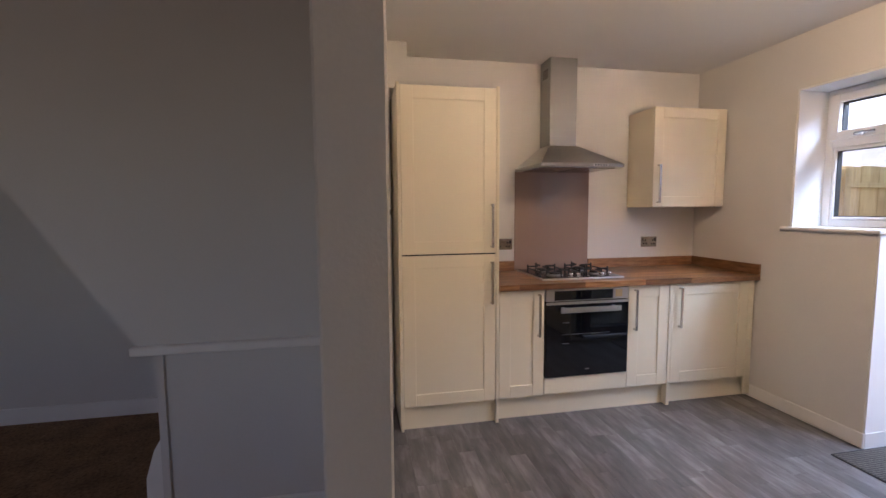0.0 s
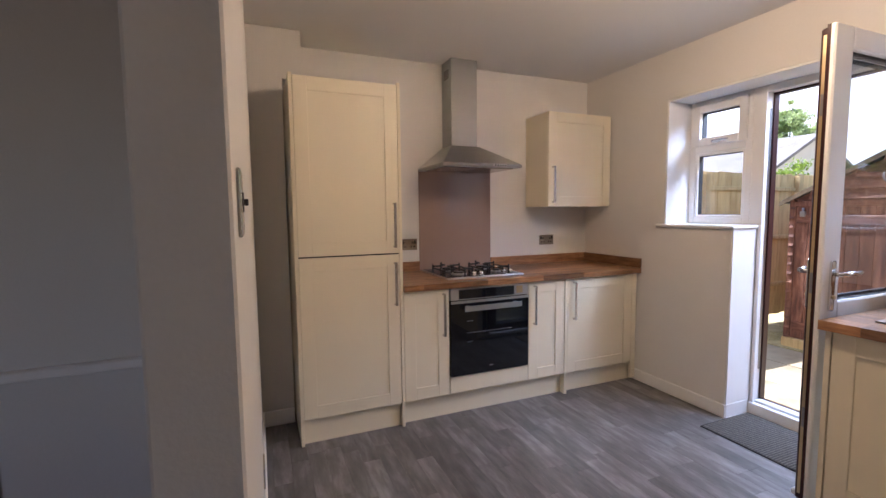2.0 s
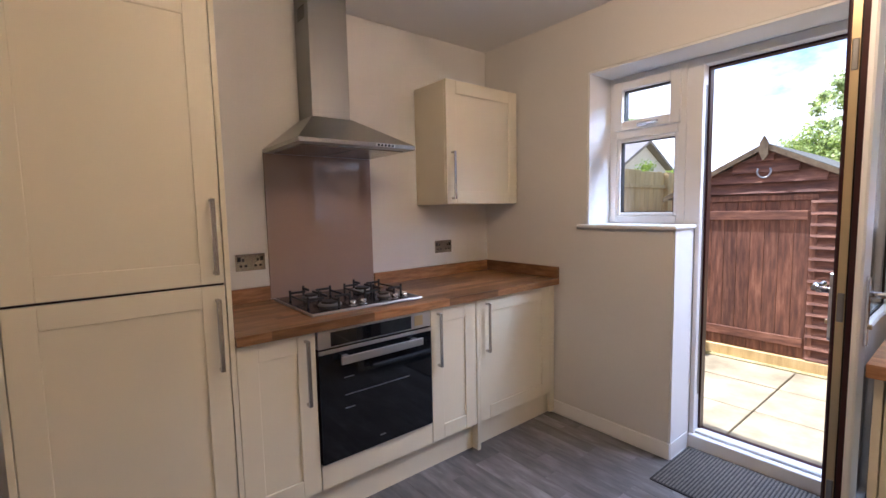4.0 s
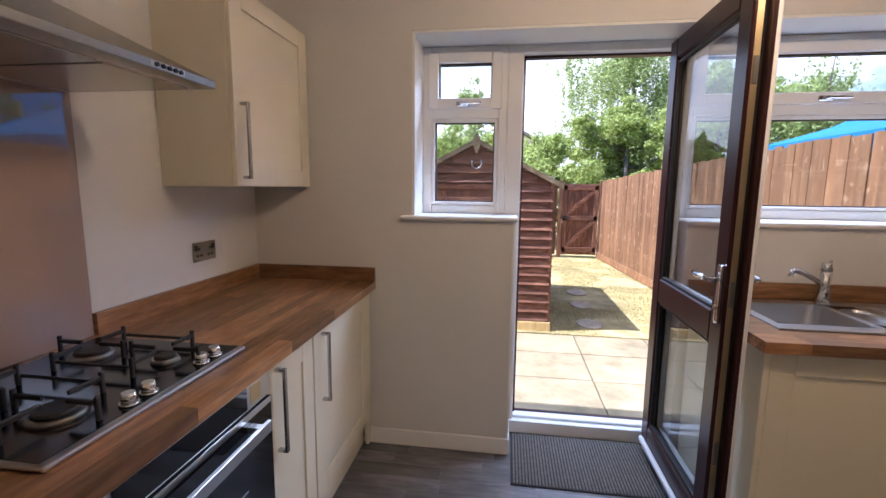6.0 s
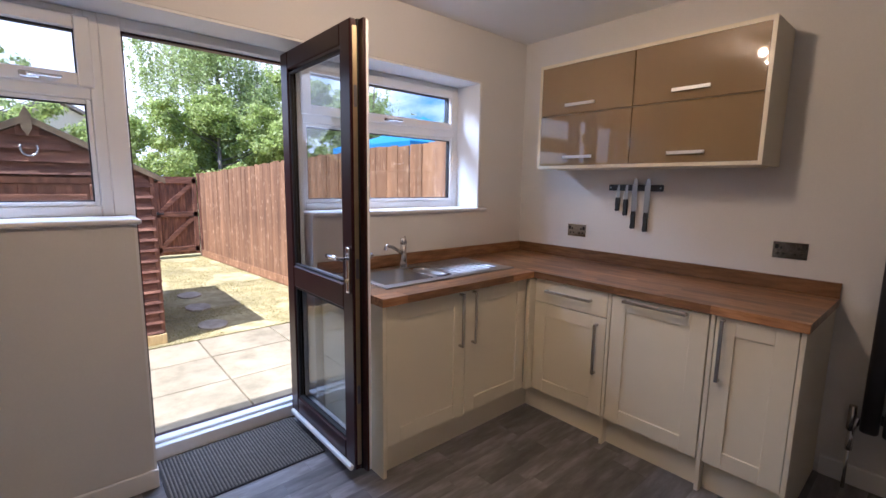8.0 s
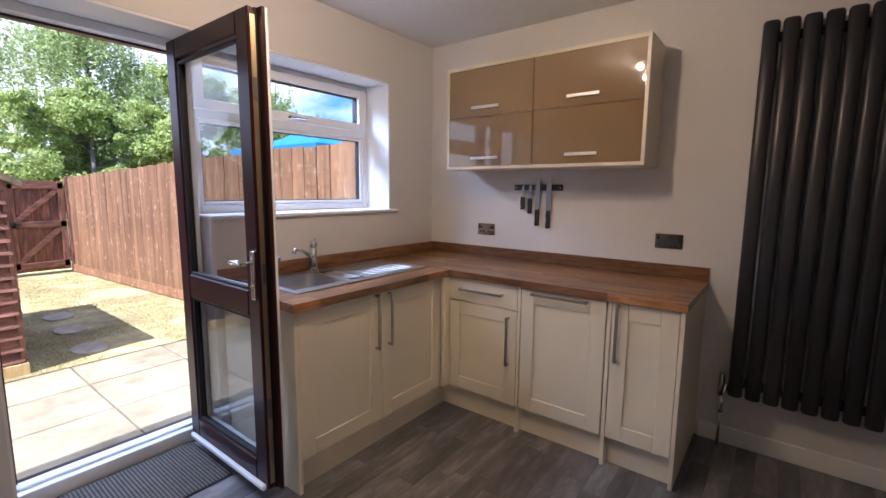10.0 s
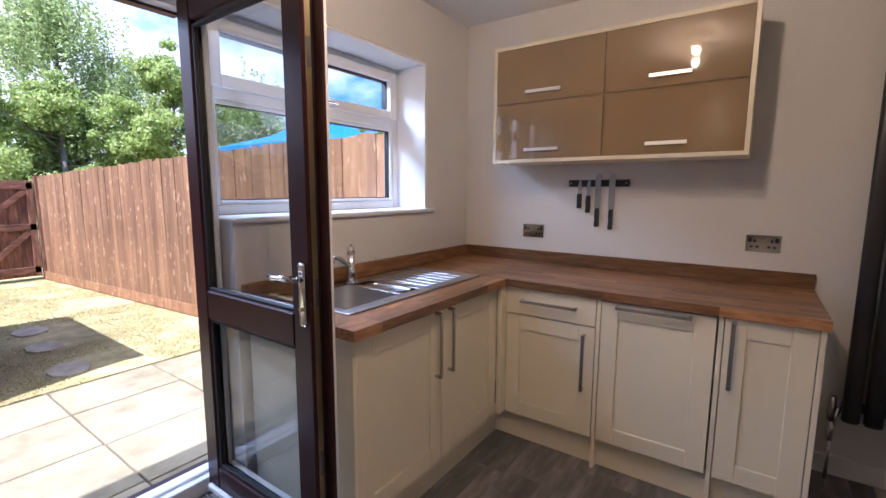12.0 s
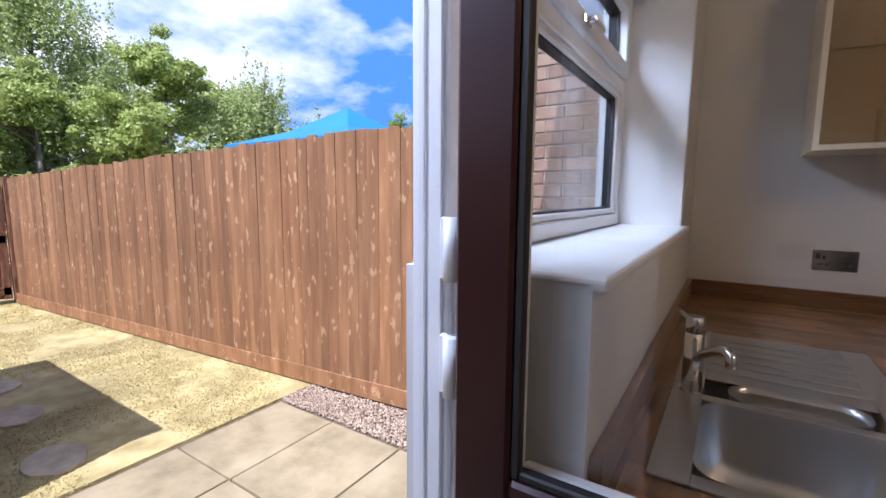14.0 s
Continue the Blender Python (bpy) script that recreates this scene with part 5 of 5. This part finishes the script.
def leaf_cloud(name, centres, mat, n, size, seed, strands=False):
    """A crown of many small leaves: on the outer skin of rounded clumps, or along hanging strands."""
    r = np.random.RandomState(seed)
    c = np.array(centres)
    pick = r.randint(0, len(c), n)
    d = r.normal(0, 1, (n, 3))
    d /= np.linalg.norm(d, axis=1)[:, None]
    if strands:
        k = r.randint(0, 9, n)
        offs = r.normal(0, 1, (len(c), 9, 3)) * c[:, None, 3:4] * 0.75
        drop = r.uniform(0, 1, n) ** 0.8 * (0.35 + 1.1 * r.rand(len(c), 9)[pick, k])
        p = c[pick, :3] + offs[pick, k] + r.normal(0, 0.045, (n, 3))
        p[:, 2] -= drop
    else:
        d[:, 2] = d[:, 2] * 0.85 + 0.15
        p = c[pick, :3] + d * c[pick, 3:4] * r.uniform(0.45, 1.12, (n, 1)) * np.array((1.0, 1.0, 0.75))
    s = r.uniform(0.5, 1.25, n) * size
    nor = d + r.normal(0, 0.55, (n, 3)) + np.array((0, 0, 0.25))
    a = np.cross(nor, r.normal(0, 1, (n, 3)))
    a /= np.linalg.norm(a, axis=1)[:, None]
    b = np.cross(nor, a)
    b /= np.linalg.norm(b, axis=1)[:, None]
    v = np.stack([p - a * s[:, None], p + b * s[:, None] * 0.5, p + a * s[:, None], p - b * s[:, None] * 0.5], 1).reshape(-1, 3)
    me = bpy.data.meshes.new(name)
    me.from_pydata(v.tolist(), [], np.arange(4 * n).reshape(-1, 4).tolist())
    me.materials.append(mat)
    return me


def tree(x, y, h, width, crown_z, mat, n, seed, label, limbs=26, size=0.07, strands=False, clump=0.5, trunk_r=0.12):
    r = random.Random(seed)
    t = thing("tree", (x, y, GZ), label, "tree")
    tops = []
    bm = bmesh.new()
    bm_cyl(bm, (x, y, GZ - 0.1), (x + r.uniform(-0.1, 0.1), y, crown_z + (h - crown_z) * 0.55), trunk_r, trunk_r * 0.45, 8)
    bm_cyl(bm, (x, y, crown_z + (h - crown_z) * 0.5), (x + r.uniform(-0.2, 0.2), y + r.uniform(-0.2, 0.2), h * 0.97), trunk_r * 0.45, 0.015, 6)
    for i in range(limbs):
        s = (i + 0.5) / limbs
        z0 = crown_z + (h - crown_z) * s * 0.85
        a = r.uniform(0, 2 * math.pi)
        prof = math.sin(math.pi * min(1, 0.18 + 0.82 * s)) ** 0.7
        ln = width * 0.5 * prof * r.uniform(0.55, 1.1)
        rise = r.uniform(0.1, 0.55) * ln
        e = (x + ln * math.cos(a), y + ln * math.sin(a), z0 + rise)
        bm_cyl(bm, (x, y, z0 - 0.1 * ln), e, trunk_r * 0.28 * (1 - s * 0.6), 0.006, 5)
        for q in (0.35, 0.55, 0.72, 0.86, 0.96, 1.04, 1.1):
            cr = width * clump * 0.15 * r.uniform(0.45, 1.2)
            tops.append((x + (e[0] - x) * q + r.uniform(-0.35, 0.35), y + (e[1] - y) * q + r.uniform(-0.35, 0.35), z0 + rise * q + r.uniform(-0.3, 0.35), cr))
    tops.append((x, y, h, 0.25))
    part("trunk", bm, BARK, t)
    me = leaf_cloud("crown", [(a - x, b - y, c - GZ, d) for a, b, c, d in tops], mat, n, size, seed, strands)
    cr = new("crown", me)
    cr.parent = t


tree(19.5, -2.2, 8.2, 5.0, 0.8, LEAF_D, 64000, 1, "tall silver birch with drooping light green leaves", 46, 0.055, True, 0.5, 0.13)
tree(16.4, -3.9, 5.4, 4.0, 0.6, LEAF, 44000, 2, "broad leafy garden tree with pale green leaves", 34, 0.06)
tree(17.2, -1.5, 4.2, 4.2, 0.3, LEAF, 44000, 3, "bushy pale green garden tree", 32, 0.06, False, 0.55)
tree(14.8, -5.6, 4.9, 3.4, 0.6, LEAF_D, 26000, 4, "leafy garden tree behind the fence", 28, 0.055, True)
tree(15.8, 1.4, 2.9, 3.4, 0.1, LEAF, 23800, 5, "rounded green garden bush", 26, 0.055, False, 0.6)
tree(15.5, 4.0, 3.1, 4.0, 0.1, LEAF, 25500, 6, "rounded green garden bush", 26, 0.055, False, 0.6)
tree(14.6, 7.6, 2.5, 2.4, 0.1, LEAF_Y, 14000, 7, "bright yellow-green garden bush", 22, 0.05, False, 0.6)
tree(16.5, 3.4, 4.7, 2.4, 1.6, LEAF_D, 6500, 8, "slim sparse garden tree", 18, 0.06)
tree(34.0, 19.0, 8.3, 4.4, 2.0, LEAF_D, 26000, 9, "dark green tree behind the houses", 40, 0.1, False, 0.8)
tree(13.5, -10.0, 4.0, 3.2, 0.8, LEAF_Y, 8000, 10, "yellow-green tree beyond the gazebo", 20, 0.06)
tree(21.5, -8.0, 5.6, 6.0, 0.6, LEAF_D, 27200, 11, "leafy green tree in the distance", 34, 0.08)
tree(13.0, 10.5, 2.6, 3.0, 0.1, LEAF_Y, 14000, 12, "bright yellow-green garden bush", 22, 0.055, False, 0.6)


def far_house(x, y, w, d, wall, apex, label, turn=0.0):
    h = thing("house", (x, y, GZ), label, "house")
    c = Vector((x, y, GZ))
    rot = Matrix.Rotation(radians(turn), 3, "Z")

    def place(bm):
        bmesh.ops.rotate(bm, verts=bm.verts, cent=c, matrix=rot)
        return bm
    part("wall", place(prism([(y - w / 2, GZ), (y + w / 2, GZ), (y + w / 2, wall), (y, apex - 0.1), (y - w / 2, wall)], 0, x, x + d)), RENDERED, h)
    for sg in (-1, 1):
        part("roof", place(prism([(y, apex), (y + sg * (w / 2 + 0.35), wall - 0.12), (y + sg * (w / 2 + 0.35), wall + 0.06), (y, apex + 0.18)], 0, x - 0.4, x + d + 0.4)), TILE, h)
    for wy in (-w * 0.22, w * 0.22):
        part("window", place(box((x - 0.03, y + wy - 0.5, wall - 1.4), (x + 0.02, y + wy + 0.5, wall - 0.4))), OVEN_GLASS, h)
    return h


far_house(34, 2.2, 7, 9, 3.6, 5.6, "pale rendered house with a grey tiled gable roof")
far_house(30, 15.5, 8, 9, 3.2, 5.3, "pale bungalow with a grey tiled roof", 90)
an = thing("roof_aerial", (36, 2.2, 5.6), "thin television aerial on a house roof", "aerial")
part("mast", cyl((36, 2.2, 5.5), (36, 2.2, 7.4), 0.03), STEEL, an)

# distant sky with broken clouds
sky = bpy.data.materials.new("cloudy_sky")
sky.use_nodes = True
n, l = sky.node_tree.nodes, sky.node_tree.links
n.clear()
so_, em, tc, mp, nz, cr = (n.new("ShaderNodeOutputMaterial"), n.new("ShaderNodeEmission"), n.new("ShaderNodeTexCoord"), n.new("ShaderNodeMapping"), n.new("ShaderNodeTexNoise"), n.new("ShaderNodeValToRGB"))
mp.inputs["Scale"].default_value = (0.016, -0.016, 0.034)
mp.inputs["Location"].default_value = (0.35, 0.1, 0.2)
nz.inputs["Scale"].default_value, nz.inputs["Detail"].default_value, nz.inputs["Roughness"].default_value = 1.0, 9.0, 0.55
cr.color_ramp.elements[0].position, cr.color_ramp.elements[0].color = 0.4, (0.1, 0.28, 0.62, 1)
cr.color_ramp.elements[1].position, cr.color_ramp.elements[1].color = 0.52, (1.0, 1.0, 1.0, 1)
em.inputs["Strength"].default_value = CLOUD
l.new(tc.outputs["Object"], mp.inputs[0]), l.new(mp.outputs[0], nz.inputs["Vector"]), l.new(nz.outputs["Fac"], cr.inputs[0])
l.new(cr.outputs[0], em.inputs[0]), l.new(em.outputs[0], so_.inputs[0])
bd = bmesh.new()
prev = None
for i in range(33):
    a = radians(-82 + 164 * i / 32)
    cur = [bd.verts.new((4 + 110 * math.cos(a) * k, 110 * math.sin(a) * k, zz)) for k, zz in ((1.0, -4), (0.97, 30), (0.86, 62))]
    if prev:
        for q in range(2):
            bd.faces.new((prev[q], cur[q], cur[q + 1], prev[q + 1])).smooth = True
    prev = cur
solid("backdrop", bd, sky, "blue summer sky with broken white clouds", "sky", "structure")

# ---- paving slabs, floor planks ----
r_ = random.Random(12)
slab_cache = {}


def slab(x0, x1, y0, y1):
    key = (round(x1 - x0, 3), round(y1 - y0, 3))
    if key not in slab_cache:
        slab_cache[key] = to_mesh("slab", box((0, 0, -0.04), (key[0] - 0.012, key[1] - 0.012, 0), 0.004), SLAB)
    s = new("slab", slab_cache[key])
    s.parent = patio
    s.location = (x0, y0, GZ + r_.uniform(-0.002, 0.002))


COLS = [(-0.5, 0.0), (0.03, 0.787), (0.787, 1.515), (1.515, 2.272), (2.272, 3.03), (3.03, 3.79), (3.79, 4.14)]
for ci, (y0, y1) in enumerate(COLS):
    if ci == 0:
        continue
    cuts = [4.5, 5.0, 5.6, 6.2, 6.76] if ci % 2 else [4.5, 4.98, 5.59, 6.205, 6.76]
    for a, b in zip(cuts, cuts[1:]):
        slab(a, b, y0, y1)
slab(4.5, 5.0, -0.5, 0.03)

floor_ob = bpy.data.objects["floor"]
PW, PL = 0.092, 0.46
pl_cache = {}
x = XP1 - 0.045
i = 0
while x < XW + 0.2:
    w = min(PW, XW + 0.2 - x)
    y = YK - r_.uniform(0, PL)
    while y < YH:
        a, b = max(y, YK), min(y + PL, YH)
        if b - a > 0.02:
            key = (round(w, 3), round(b - a, 3))
            if key not in pl_cache:
                pl_cache[key] = to_mesh("plank", box((0, 0, -0.004), (key[0] - 0.0006, key[1] - 0.0006, 0), 0.0004), PLANK)
            p = new("plank", pl_cache[key])
            p.parent = floor_ob
            p.location = (x, a, 0)
        y += PL
    x += PW
    i += 1
